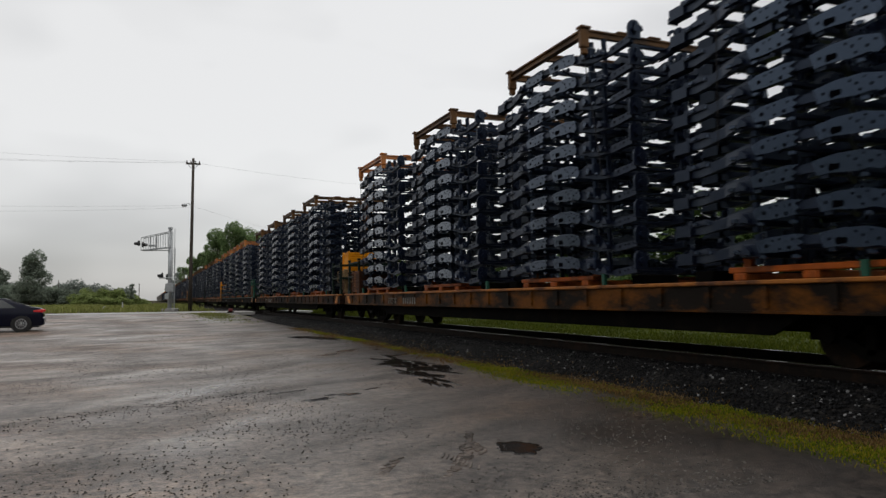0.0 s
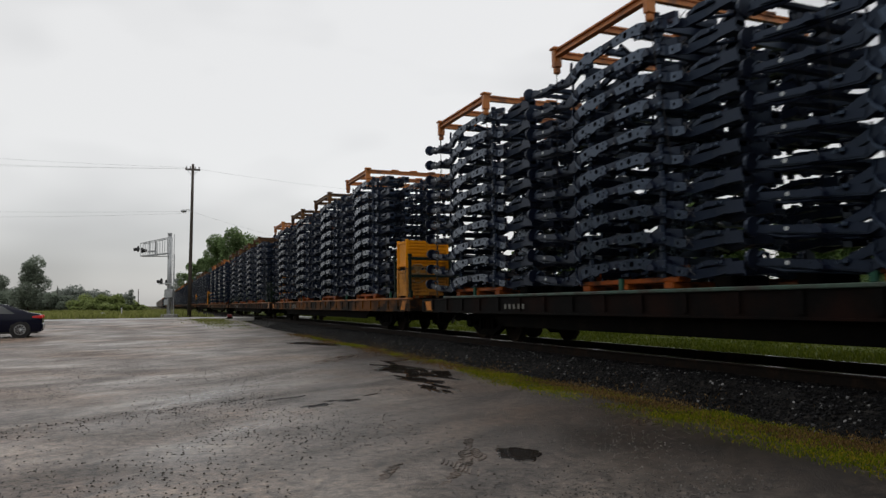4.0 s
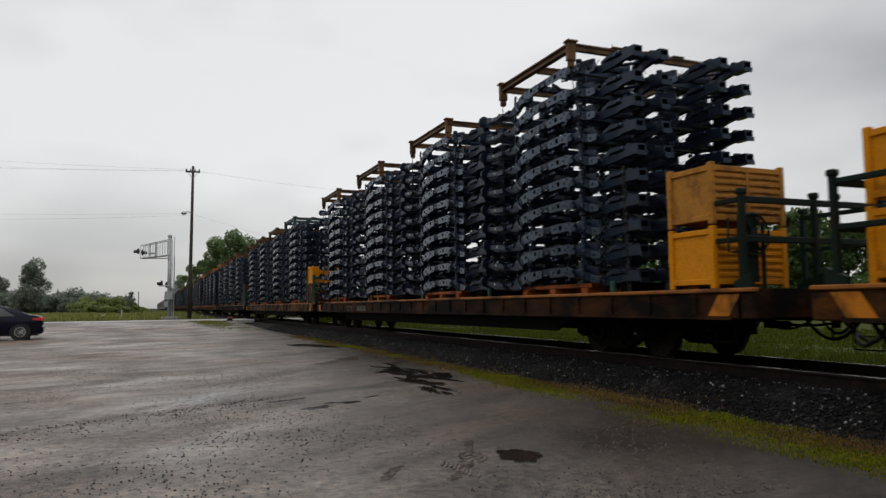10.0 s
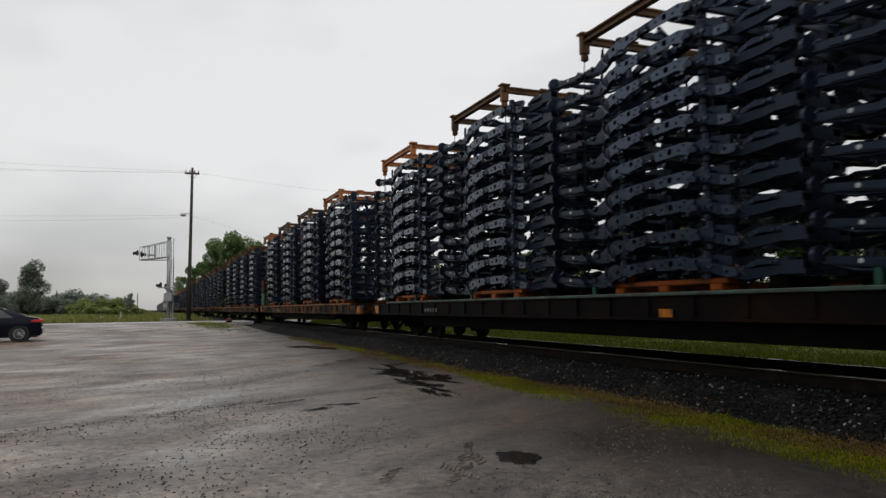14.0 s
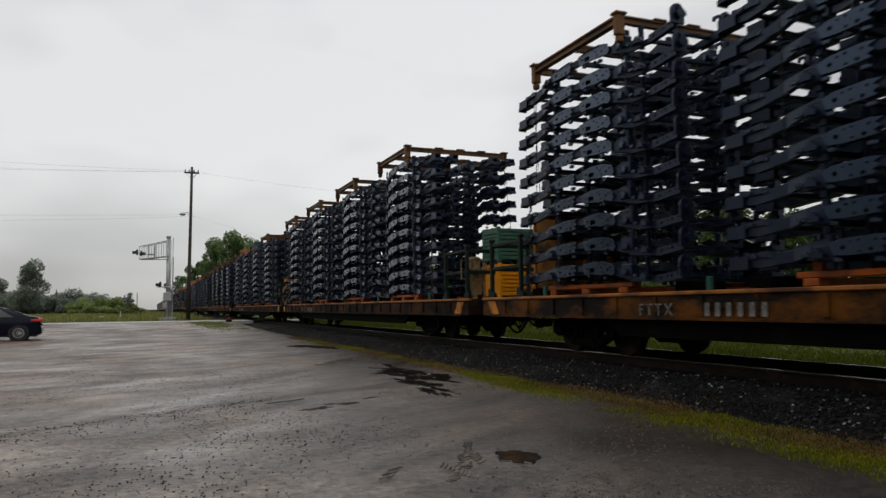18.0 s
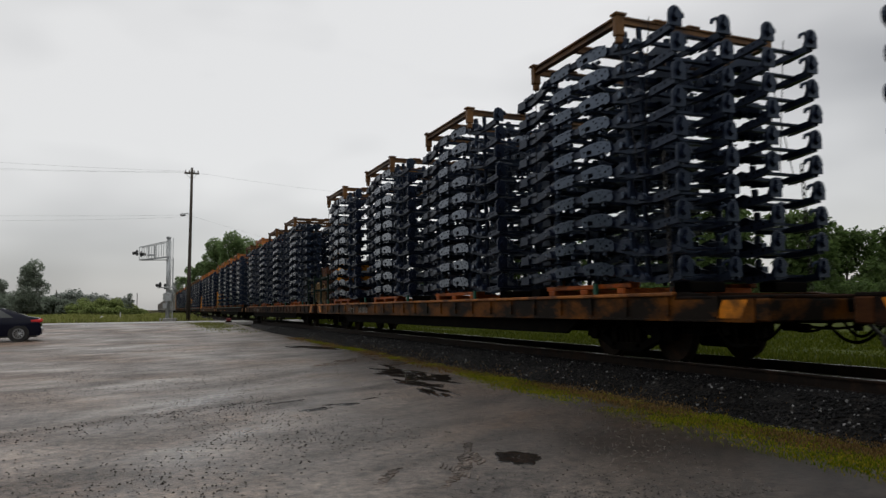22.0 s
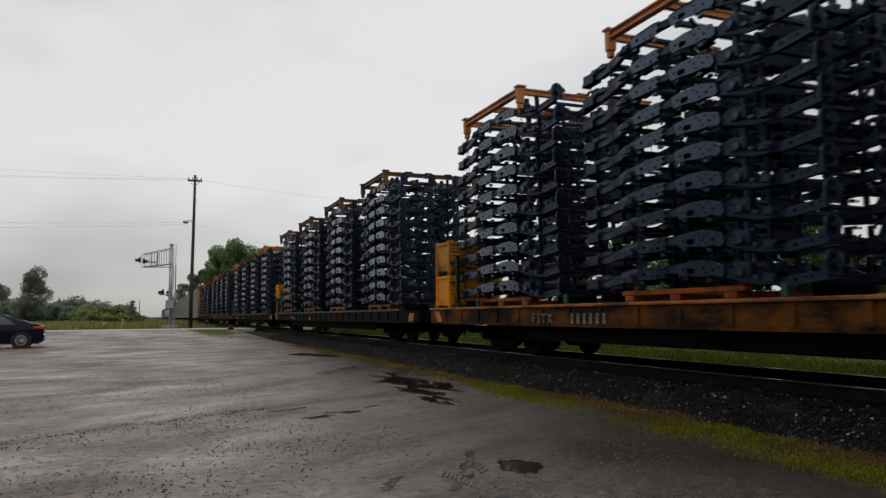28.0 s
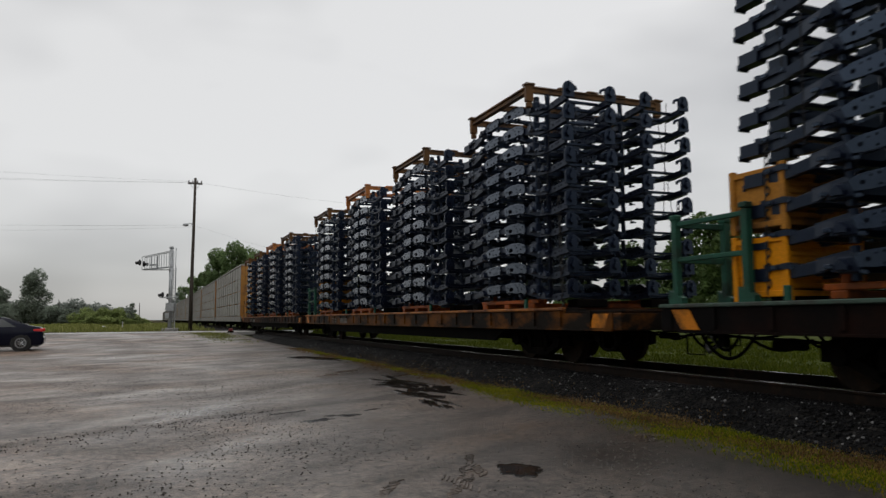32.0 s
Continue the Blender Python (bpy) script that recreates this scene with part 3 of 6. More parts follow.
def on_strip(rng):
    y = 3.0 + 30 * rng.random() ** 1.6
    low = min(5.42 + 0.8 * smooth(8.5, 17, y) + 0.22 * noise.noise(Vector((0.4 * y, 3.0, 1.0))), 6.3)
    x = low + (6.42 - low) * rng.random() ** 0.8 - 0.35 * rng.random() ** 3
    patch = noise.noise(Vector((x * 1.1, y * 0.55, 2))) + 0.6 * noise.noise(Vector((x * 3, y * 2, 7)))
    if patch < rng.uniform(-0.62, 0.38) + 0.3 * smooth(10, 18, y):
        return None
    return x, y, max(terrain(x, y), berm_height(x) if x > 6.2 else -1), 0.5 + 0.7 * max(patch, 0)


def on_litter(rng):
    y = 3.0 + 30 * rng.random() ** 1.5
    x = rng.gauss(6.22, 0.26)
    if noise.noise(Vector((x * 1.1, y * 0.55, 2))) > rng.uniform(-0.2, 0.4):
        return None
    return x, y, max(terrain(x, y), berm_height(x) if x > 6.2 else -1) + 0.01, 0.6


blades("verge_grass", 90000, on_strip, (0.015, 0.06), (0.007, 0.018), GRASS_BLADE, "short patchy yellow green grass along the ballast", 1.1)
blades("dry_verge_grass", 24000, on_litter, (0.02, 0.06), (0.006, 0.018), DRY_GRASS, "dry brown grass and litter at the ballast's foot", 1.6)


def on_field(rng):
    y = -2 + 75 * rng.random() ** 1.3
    x = 11.0 + 22 * rng.random() ** 2.2
    return x, y, terrain(x, y), 0.7 + 0.6 * noise.noise(Vector((x * 0.3, y * 0.3, 2)))


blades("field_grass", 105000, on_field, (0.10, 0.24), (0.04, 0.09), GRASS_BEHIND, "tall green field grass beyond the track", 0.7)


def on_far_verge(rng):
    y = rng.uniform(63, 150)
    x = rng.uniform(-52, 5)
    return x, y, terrain(x, y), 0.8 + 0.8 * noise.noise(Vector((x * 0.15, y * 0.1, 4)))


blades("meadow_grass", 42000, on_far_verge, (0.2, 0.6), (0.05, 0.12), GRASS_FIELD, "rough meadow grass past the crossing road", 0.7)


def on_pole_verge(rng):
    y = 37 + 17 * rng.random() ** 0.45
    x = rng.gauss(4.6 - (y - 36) * 0.06, 0.8)
    if noise.noise(Vector((x * 0.8, y * 0.5, 3))) + 0.35 < rng.random() * smooth(0.2, 1.6, abs(x - 4.6 + (y - 36) * 0.06)) * 1.6:
        return None
    return x, y, terrain(x, y), 0.8


blades("pole_verge_grass", 4200, on_pole_verge, (0.03, 0.12), (0.02, 0.05), GRASS_FIELD, "short green grass by the pole and track", 0.6)

# level crossing road
bm = fresh()
block(bm, (-220, 55.0, 0.2), (7.2, 60.5, 0.435), 0.02)
tagged(new("road", mesh_of("road", bm, CONCRETE)), "pale wet concrete road leading over the crossing", "road", kind="structure")
bm = fresh()
block(bm, (10.0, 55.0, 0.0), (160, 60.5, 0.435), 0.02)
tagged(new("road_beyond", mesh_of("road_beyond", bm, CONCRETE)), "pale concrete road beyond the crossing", "road", kind="structure")
bm = fresh()
for x0, x1 in ((7.22, 7.78), (7.93, 9.27), (9.42, 9.98)):
    block(bm, (x0, 55.2, 0.25), (x1, 60.3, 0.44), 0.01)
tagged(new("crossing_panels", mesh_of("crossing_panels", bm, TIE_WOOD)), "dark rubber crossing panels between the rails", "crossing", kind="structure")


def puddle(cx, cy, rx, ry, turn, seed, wobble=0.35):
    """A still puddle with a ragged outline and a thin rim sunk to the ground."""
    bm = fresh()
    n, pts = 84, []
    for i in range(n):
        a = math.tau * i / n
        r = 1 + wobble * noise.noise(Vector((math.cos(a) * 1.6, math.sin(a) * 1.6, seed))) + 0.5 * wobble * noise.noise(Vector((math.cos(a) * 4, math.sin(a) * 4, seed + 5))) + 0.35 * wobble * noise.noise(Vector((math.cos(a) * 11, math.sin(a) * 11, seed + 9)))
        p = Matrix.Rotation(radians(turn), 3, "Z") @ Vector((rx * r * math.cos(a), ry * r * math.sin(a), 0))
        pts.append((p.x, p.y))
    rows = [[bm.verts.new((x * q, y * q, terrain(cx + x * q, cy + y * q) + lift)) for x, y in pts] for q, lift in ((1.03, -0.02), (1.0, 0.003), (0.94, 0.006), (0.7, 0.007), (0.4, 0.007), (0.12, 0.007))]
    for outer, inner in zip(rows, rows[1:]):
        for i in range(n):
            j = (i + 1) % n
            bm.faces.new((outer[i], outer[j], inner[j], inner[i]))
    bm.faces.new(rows[-1])
    ob = new("puddle", mesh_of("puddle", bm, WATER, True))
    ob.location = (cx, cy, 0)
    return tagged(ob, "shallow dark puddle lying in the gravel lot", "puddle", "puddles on the lot")


puddle(3.08, 5.8, 0.31, 0.20, 67, 1.0)
puddle(4.95, 14.6, 1.0, 0.36, 100, 2.0, 0.7)
puddle(4.55, 14.2, 0.35, 0.26, 20, 12.0, 0.7)
puddle(5.15, 16.0, 0.75, 0.09, 84, 13.0, 0.8)
puddle(5.22, 13.0, 0.75, 0.17, 76, 3.0, 0.7)
puddle(4.45, 12.0, 0.75, 0.28, 98, 4.0, 0.7)
puddle(4.15, 10.9, 0.55, 0.12, 80, 14.0, 0.8)
puddle(4.4, 10.9, 0.6, 0.07, 88, 15.0, 0.8)
puddle(4.2, 10.2, 0.3, 0.06, 80, 5.0, 0.8)
puddle(5.25, 25.0, 2.0, 0.5, 104, 6.0, 0.5)
puddle(4.8, 13.3, 1.0, 0.3, 96, 17.0, 0.9)
puddle(2.1, 9.66, 0.21, 0.11, 28, 7.0, 0.7)
puddle(2.6, 9.93, 0.18, 0.09, 14, 8.0, 0.6)
puddle(3.05, 10.35, 0.14, 0.03, 40, 18.0, 0.9)
puddle(1.75, 10.5, 0.22, 0.035, 19, 9.0, 1.0)
puddle(2.02, 10.62, 0.12, 0.03, 25, 16.0, 1.0)
puddle(2.35, 9.98, 0.1, 0.04, 15, 10.0, 0.9)


def tyre_print(x, y, turn, length, width, seed):
    """Mud ridges that a tyre's tread has pressed up."""
    rng = random.Random(seed)
    bm = fresh()
    n = int(length / 0.06)
    for i in range(n):
        if rng.random() < 0.12:
            continue
        m = Matrix.Translation((-length / 2 + i * 0.06, rng.uniform(-0.01, 0.01), 0.0)) @ Matrix.Rotation(0.9, 4, "Z")
        bmesh.ops.create_cube(bm, size=1, matrix=m @ Matrix.Diagonal((0.016, width * rng.uniform(0.6, 1.1), 0.02, 1)))
    ob = new("tyre_print", mesh_of("tyre_print", bm, LOT))
    ob.matrix_basis = pose(x, y, terrain(x, y), 0, 0, turn)
    return tagged(ob, "tread print of a tyre pressed into the wet lot", "tyre print", "tyre prints", "stuff")


tyre_print(2.74, 6.15, 65, 1.1, 0.11, 1)
tyre_print(2.36, 5.5, 100, 0.6, 0.2, 2)
tyre_print(2.3, 5.35, 52, 0.8, 0.13, 3)
tyre_print(2.52, 5.75, 62, 1.0, 0.2, 5)
tyre_print(2.75, 6.05, 78, 0.7, 0.16, 6)
tyre_print(1.78, 5.55, 60, 0.7, 0.14, 4)




# ---- trees, bushes, distance ----
def crown_mesh(name, lumps, count, leaf, material, seed):
    """A crown of many small leaf sprays over uneven lumps (x, y, z, radius), open between them."""
    rng = random.Random(seed)
    verts, faces = [], []
    weight = [r ** 2 for *_, r in lumps]
    for _ in range(count):
        x, y, z, r = rng.choices(lumps, weight)[0]
        d = Vector((rng.gauss(0, 1), rng.gauss(0, 1), rng.gauss(0, 0.85))).normalized()
        rr = r * (0.55 + 0.5 * rng.random() ** 0.6) * (1 + 0.35 * noise.noise(Vector((d.x * 2.2 + x, d.y * 2.2 + y, d.z * 2.2 + seed))))
        c = Vector((x, y, z)) + d * rr
        s = leaf * rng.uniform(0.6, 1.4)
        m = Euler((rng.uniform(-0.9, 0.9), rng.uniform(-0.9, 0.9), rng.uniform(0, 6.28))).to_matrix()
        k = len(verts)
        for q in ((-0.5, 0, 0), (0, -0.32, 0.08), (0.55, 0, 0), (0, 0.34, -0.06)):
            verts.append(c + m @ (Vector(q) * s))
        faces.append((k, k + 1, k + 2, k + 3))
    me = bpy.data.meshes.new(name)
    me.from_pydata(verts, [], faces)
    me.materials.append(material)
    return me


def tree(x, y, height, spread, seed, material, label, leaf=0.5, count=5200, trunk=0.35, low=0.25, group=""):
    """A tapered trunk, limbs and a crown of leaf sprays."""
    rng = random.Random(seed)
    t = root("tree", label, "tree", (x, y, terrain(x, y) - 0.05), group)
    bm = fresh()
    top = height * 0.8
    bend = rng.uniform(-0.5, 0.5)
    tube(bm, [(0, 0, 0), (bend * 0.2, 0.1, top * 0.25), (bend * 0.6, 0, top * 0.55), (bend, -0.1, top)], trunk, 9, 0.25)
    lumps = []
    for i in range(9):
        z = height * (low + (0.92 - low) * (i + 0.5) / 9)
        a = rng.uniform(0, 6.28)
        reach = spread * rng.uniform(0.35, 0.75) * (1 - 0.45 * abs((i - 3.4) / 6))
        tip = (math.cos(a) * reach, math.sin(a) * reach, z + rng.uniform(0, 0.08) * height)
        start = (bend * z / height, 0, z * 0.72)
        tube(bm, [start, ((start[0] + tip[0]) / 2, (start[1] + tip[1]) / 2, (start[2] + tip[2]) / 2 + 0.2), tip], trunk * 0.35, 6, 0.3)
        lumps.append((*tip, spread * rng.uniform(0.26, 0.46)))
        lumps.append((tip[0] * -0.5 + rng.uniform(-1, 1) * spread * 0.2, tip[1] * -0.5, tip[2] * 0.97, spread * rng.uniform(0.22, 0.36)))
    lumps.append((bend, 0, height * 0.9, spread * 0.3))
    part("trunk", bm, BARK, t, smooth=True)
    part("crown", crown_mesh("crown", lumps, count, leaf, material, seed), None, t)
    return t


def bush(x, y, height, spread, seed, material, label, leaf=0.3, count=2600, group=""):
    rng = random.Random(seed)
    t = root("bush", label, "bush", (x, y, terrain(x, y) - 0.05), group)
    bm, lumps = fresh(), []
    for i in range(8):
        a, reach = rng.uniform(0, 6.28), spread * rng.uniform(0.1, 0.7)
        tip = (math.cos(a) * reach, math.sin(a) * reach, height * rng.uniform(0.3, 0.78))
        tube(bm, [(0, 0, 0), (tip[0] * 0.4, tip[1] * 0.4, tip[2] * 0.6), tip], 0.04, 5, 0.4)
        lumps.append((*tip, min(spread, height) * rng.uniform(0.25, 0.42)))
    part("stems", bm, BARK, t)
    part("crown", crown_mesh("bush_crown", lumps, count, leaf, material, seed), None, t)
    return t


def at_view(px, depth):
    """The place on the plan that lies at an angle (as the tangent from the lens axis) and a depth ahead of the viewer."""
    a = radians(22.14)
    side = depth * (px - 784) / 1270
    return side * math.cos(a) + depth * math.sin(a), -side * math.sin(a) + depth * math.cos(a)


x, y = at_view(52, 150)
tree(x, y, 10.6, 3.9, 3, LEAF_DARK_HAZED, "tall dark green broadleaf tree with an uneven crown", 0.38, 9000, 0.3, 0.12)
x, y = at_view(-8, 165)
tree(x, y, 9.0, 3.4, 5, LEAF_DARK_HAZED, "dark green broadleaf tree at the field's edge", 0.45, 4500, 0.3, 0.12)
for i, (px, d, h, spread, label) in enumerate(((386, 252, 24.0, 7.0, "tall green tree rising behind the train"), (418, 240, 26.6, 7.5, "broad tall green tree rising behind the train"), (452, 250, 25.5, 7.5, "tall green tree with a level top behind the train"), (364, 262, 17.5, 4.4, "green tree lower than its neighbours behind the train"))):
    x, y = at_view(px, d)
    tree(x, y, h, spread, 8 + 4 * i, LEAF_MID_HAZED, label, 0.62, 13000, 0.5, 0.15)
for i, (x, y, h) in enumerate(((15, 280, 16.0), (15, 360, 17.0), (15.5, 480, 18.5), (16.5, 650, 18.5), (17.5, 900, 21))):
    tree(x, y, h, 4.4, 20 + i, LEAF_FAR_HAZED if y > 400 else LEAF_MID_HAZED, "green tree along the line in the distance", 0.8, 2800, 0.3, 0.1, "trees along the line")
x, y = at_view(232, 124)
tree(x, y, 4.0, 1.0, 33, LEAF_DARK_HAZED, "small thin tree with a sparse crown", 0.3, 420, 0.08, 0.35)
for i, (px, d, h, s) in enumerate(((252, 124, 1.0, 2.4), (240, 128, 1.7, 2.6), (227, 131, 2.2, 2.8), (214, 134, 2.4, 2.9), (203, 130, 2.8, 2.8), (190, 135, 3.5, 3.2), (178, 131, 3.2, 3.0), (166, 137, 3.1, 3.2), (153, 133, 2.5, 3.0), (141, 138, 2.3, 3.0), (196, 122, 1.6, 2.6), (170, 120, 1.4, 2.8), (218, 121, 1.2, 2.4), (146, 122, 1.1, 2.6))):
    x, y = at_view(px, d)
    bush(x, y, h, s, 40 + i, LEAF_FRESH, "loose fresh green bush in the meadow", 0.3, 3000, "meadow bushes")
for i, (px, d, h, s) in enumerate(((128, 150, 2.4, 3.4), (108, 158, 4.2, 3.6), (92, 160, 4.5, 3.6), (74, 156, 3.4, 3.6), (52, 152, 3.2, 4.2), (28, 158, 4.2, 4.0), (8, 160, 4.8, 4.2), (-16, 156, 4.2, 4.0))):
    x, y = at_view(px, d)
    bush(x, y, h, s, 53 + i, LEAF_DARK_HAZED, "dark green thicket at the meadow's edge", 0.4, 3200, "meadow thicket")
# far tree line: its haze is in the leaf colour, not in the air
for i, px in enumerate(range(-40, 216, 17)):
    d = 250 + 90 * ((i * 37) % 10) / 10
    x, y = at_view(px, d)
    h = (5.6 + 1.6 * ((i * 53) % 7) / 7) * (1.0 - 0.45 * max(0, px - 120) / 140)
    tree(x, y, h, 6.5, 62 + i, LEAF_FAR_HAZED, "tree in the far tree line, haze painted into its grey green", 0.8, 3000, 0.3, 0.02, "far tree line")
# wood across the field
for i, (px, d, h) in enumerate(((1285, 78, 11.8), (1205, 92, 10.5), (1420, 82, 11.0), (1500, 95, 10.5), (1585, 100, 11), (1700, 95, 12), (1105, 110, 12.0), (1010, 125, 11.5), (930, 140, 11.0), (860, 150, 9.5), (780, 150, 9), (700, 160, 9.5), (620, 170, 10), (550, 160, 10), (490, 150, 11))):
    x, y = at_view(px, d)
    tree(x, y, h, 5.2, 90 + i, LEAF_FIELD, "green broadleaf tree at the far side of the field", 0.6, 6500, 0.25, 0.08, "trees across the field")
for i, px in enumerate(range(1000, 1700, 70)):
    x, y = at_view(px, 70 + (i * 7) % 12)
    bush(x, y, 2.6 + (i % 3) * 0.5, 3.4, 130 + i, LEAF_FIELD, "green bush at the far side of the field", 0.3, 2200, "bushes across the field")

# unseen trees added beside the lot, to darken low reflections on the train
for i in range(19):
    y = -75 + i * 9.0
    tree(-38 - 5 * ((i * 29) % 7) / 7, y, 15.0 + 3.5 * ((i * 41) % 5) / 5, 6.2, 160 + i, LEAF_FIELD, "unseen green tree added along the lot's border to darken reflections", 0.7, 1800, 0.3, 0.03, "trees round the lot")


def house():
    x, y = at_view(1352, 150)
    h = root("house", "pale siding house with two front gables", "house", pose(x, y, terrain(x, y), 0, 0, -40))
    bm = block(fresh(), (-6, 0, 0), (6, 7, 3.0))
    part("wall", bm, HOUSE_WHITE, h)
    bm = fresh()
    v = [bm.verts.new(p) for p in ((-6.4, -0.5, 2.9), (6.4, -0.5, 2.9), (6.4, 7.5, 2.9), (-6.4, 7.5, 2.9), (-6.4, 3.5, 5.3), (6.4, 3.5, 5.3))]
    for f in ((0, 1, 5, 4), (2, 3, 4, 5), (0, 4, 3), (1, 2, 5)):
        bm.faces.new([v[i] for i in f])
    part("roof", bm, HOUSE_ROOF, h)
    for gx in (-3.4, 2.6):
        bm = fresh()
        a = [bm.verts.new(p) for p in ((gx - 1.6, -0.9, 2.7), (gx + 1.6, -0.9, 2.7), (gx, -0.9, 5.4), (gx - 1.6, 3, 2.7), (gx + 1.6, 3, 2.7), (gx, 3, 5.4))]
        for f in ((0, 1, 2), (0, 3, 4, 1)):
            bm.faces.new([a[i] for i in f])
        g = part("gable", bm, HOUSE_WHITE, h)
        bm = fresh()
        a = [bm.verts.new(p) for p in ((gx - 1.9, -1.15, 2.45), (gx, -1.15, 5.65), (gx + 1.9, -1.15, 2.45), (gx - 1.9, 3.2, 2.45), (gx, 3.2, 5.65), (gx + 1.9, 3.2, 2.45))]
        bm.faces.new([a[i] for i in (0, 1, 4, 3)])
        bm.faces.new([a[i] for i in (1, 2, 5, 4)])
        r = bmesh.ops.solidify(bm, geom=bm.faces[:], thickness=0.12)
        part("gable_roof", bm, HOUSE_ROOF, h)
        part("window", block(fresh(), (gx - 0.45, -0.95, 3.1), (gx + 0.45, -0.86, 4.2)), HOUSE_GLASS, h)
    return h


house()


# ---- crossing signal, pole, wires ----
def crossing_signal():
    x, y = at_view(302, 59.5)
    s = root("crossing_signal", "silver cantilever railway crossing signal with dark flashers", "railway signal", pose(x, y, terrain(x, y) + 0.02, 0, 0, -20))
    part("foundation", block(fresh(), (-0.55, -0.55, -0.1), (0.55, 0.55, 0.22), 0.03), CONCRETE, s)
    part("mast", tube(fresh(), [(-0.1, 0, 0.2), (-0.1, 0, 6.85)], 0.15, 14), GALVANISED, s, smooth=True)
    bm = fresh()
    for px in (0.08, 0.28):
        tube(bm, [(px, 0.1, 0.2), (px, 0.1, 5.2)], 0.03, 6)
    for i in range(16):
        tube(bm, [(0.08, 0.1, 0.5 + i * 0.3), (0.28, 0.1, 0.5 + i * 0.3)], 0.018, 5)
    part("ladder", bm, GALVANISED, s)
    part("mast_cap", disc(fresh(), (-0.1, 0, 6.9), 0.19, 0.14, "Z", 12), GALVANISED, s)
    tubebm = tube(fresh(), [(0.27, 0, 0.2), (0.27, 0, 6.85)], 0.03, 6)
    part("cable_pipe", tubebm, GALVANISED, s)
    bm = fresh()
    for dy in (-0.3, 0.3):
        tube(bm, [(0, dy, 5.3), (-2.38, dy, 5.05)], 0.04, 6)
        tube(bm, [(0, dy, 6.6), (-2.38, dy, 6.1)], 0.035, 6)
        for i in range(7):
            q = i / 6
            tube(bm, [(-2.38 * q, dy, 5.3 - 0.25 * q), (-2.38 * q, dy, 6.6 - 0.5 * q)], 0.025, 5)
    for i in range(7):
        q = i / 6
        tube(bm, [(-2.38 * q, -0.3, 5.3 - 0.25 * q), (-2.38 * q, 0.3, 5.3 - 0.25 * q)], 0.025, 5)
    part("cantilever_arm", bm, GALVANISED, s)
    part("walkway", block(fresh(), (-2.38, -0.28, 5.02), (-0.1, 0.28, 5.06)), GALVANISED, s)
    bm = fresh()
    for sx in (-1.6, -1.1):
        block(bm, (sx - 0.05, -0.36, 5.2), (sx + 0.05, -0.3, 6.2), 0.01)
    block(bm, (-1.75, -0.37, 5.35), (-1.15, -0.33, 5.5), 0.01)
    part("arm_bracket", bm, GALVANISED, s)
    for lx, ly, lz, way in ((-2.55, -0.35, 5.62, -1), (-2.45, 0.3, 5.56, 1), (-0.62, -0.3, 2.95, -1), (-0.45, 0.35, 2.85, 1)):
        f = part("flasher", disc(fresh(), (lx, ly, lz), 0.24, 0.05, "X", 18), SIGNAL_BLACK, s, "black round flasher backing")
        part("hood", tube(fresh(), [(lx, ly, lz), (lx + way * 0.34, ly, lz - 0.03)], 0.13, 10), SIGNAL_BLACK, f)
        part("lens", disc(fresh(), (lx + way * 0.345, ly, lz - 0.03), 0.1, 0.012, "X", 12), LENS_RED, f, "dark red lens")
    part("flasher_bar", tube(fresh(), [(-0.85, -0.3, 2.75), (0.6, -0.3, 2.75)], 0.05, 8), GALVANISED, s)
    part("bell_box", block(fresh(), (-0.35, -0.25, 1.6), (0.3, 0.2, 2.3), 0.03), GALVANISED, s)
    part("gate_motor", block(fresh(), (-0.4, -0.3, 1.0), (-0.05, 0.25, 1.45), 0.03), GALVANISED, s)


crossing_signal()
POLE = at_view(336.5, 60.5)


def utility_pole():
    x, y = POLE
    p = root("utility_pole", "dark weathered wooden utility pole with a short crossarm", "utility pole", (x, y, terrain(x, y) - 0.1))
    tube_bm = tube(fresh(), [(0, 0, 0), (0.02, 0, 4), (0.06, 0, 8), (0.10, 0, 13.1)], 0.17, 12, 0.62)
    part("pole", tube_bm, POLE_WOOD, p, smooth=True)
    arm = part("crossarm", block(fresh(), (-0.5, -0.06, 12.55), (0.68, 0.06, 12.69), 0.01), POLE_WOOD, p)
    for ix in (-0.42, -0.1, 0.28, 0.6):
        part("insulator", disc(disc(fresh(), (ix, 0, 12.77), 0.055, 0.12, "Z", 10), (ix, 0, 12.85), 0.035, 0.1, "Z", 10), INSULATOR, p, "grey glazed insulator")
    for sx in (-1, 1):
        part("arm_brace", tube(fresh(), [(0.08, -0.09, 12.05), (0.08 + sx * 0.45, -0.09, 12.57)], 0.02, 5), GALVANISED, p)
    bm = tube(fresh(), [(0.05, -0.1, 9.0), (-0.25, -0.35, 9.15), (-0.5, -0.6, 9.05)], 0.03, 6)
    part("lamp_arm", bm, GALVANISED, p)
    bm = fresh()
    bmesh.ops.create_uvsphere(bm, u_segments=12, v_segments=8, radius=0.2, matrix=Matrix.LocRotScale((-0.6, -0.7, 8.95), None, (1.2, 1.2, 0.7)))
    part("lamp_head", bm, GALVANISED, p, "grey lamp head", smooth=True)


utility_pole()


def wire(a, b, sag, label="thin dark overhead wire"):
    a, b = Vector(a), Vector(b)
    pts = [a.lerp(b, i / 24) - Vector((0, 0, sag * 4 * (i / 24) * (1 - i / 24))) for i in range(25)]
    ob = new("overhead_wire", mesh_of("overhead_wire", tube(fresh(), pts, 0.0055, 5), WIRE))
    return tagged(ob, label, "wire", "overhead wires", "structure")


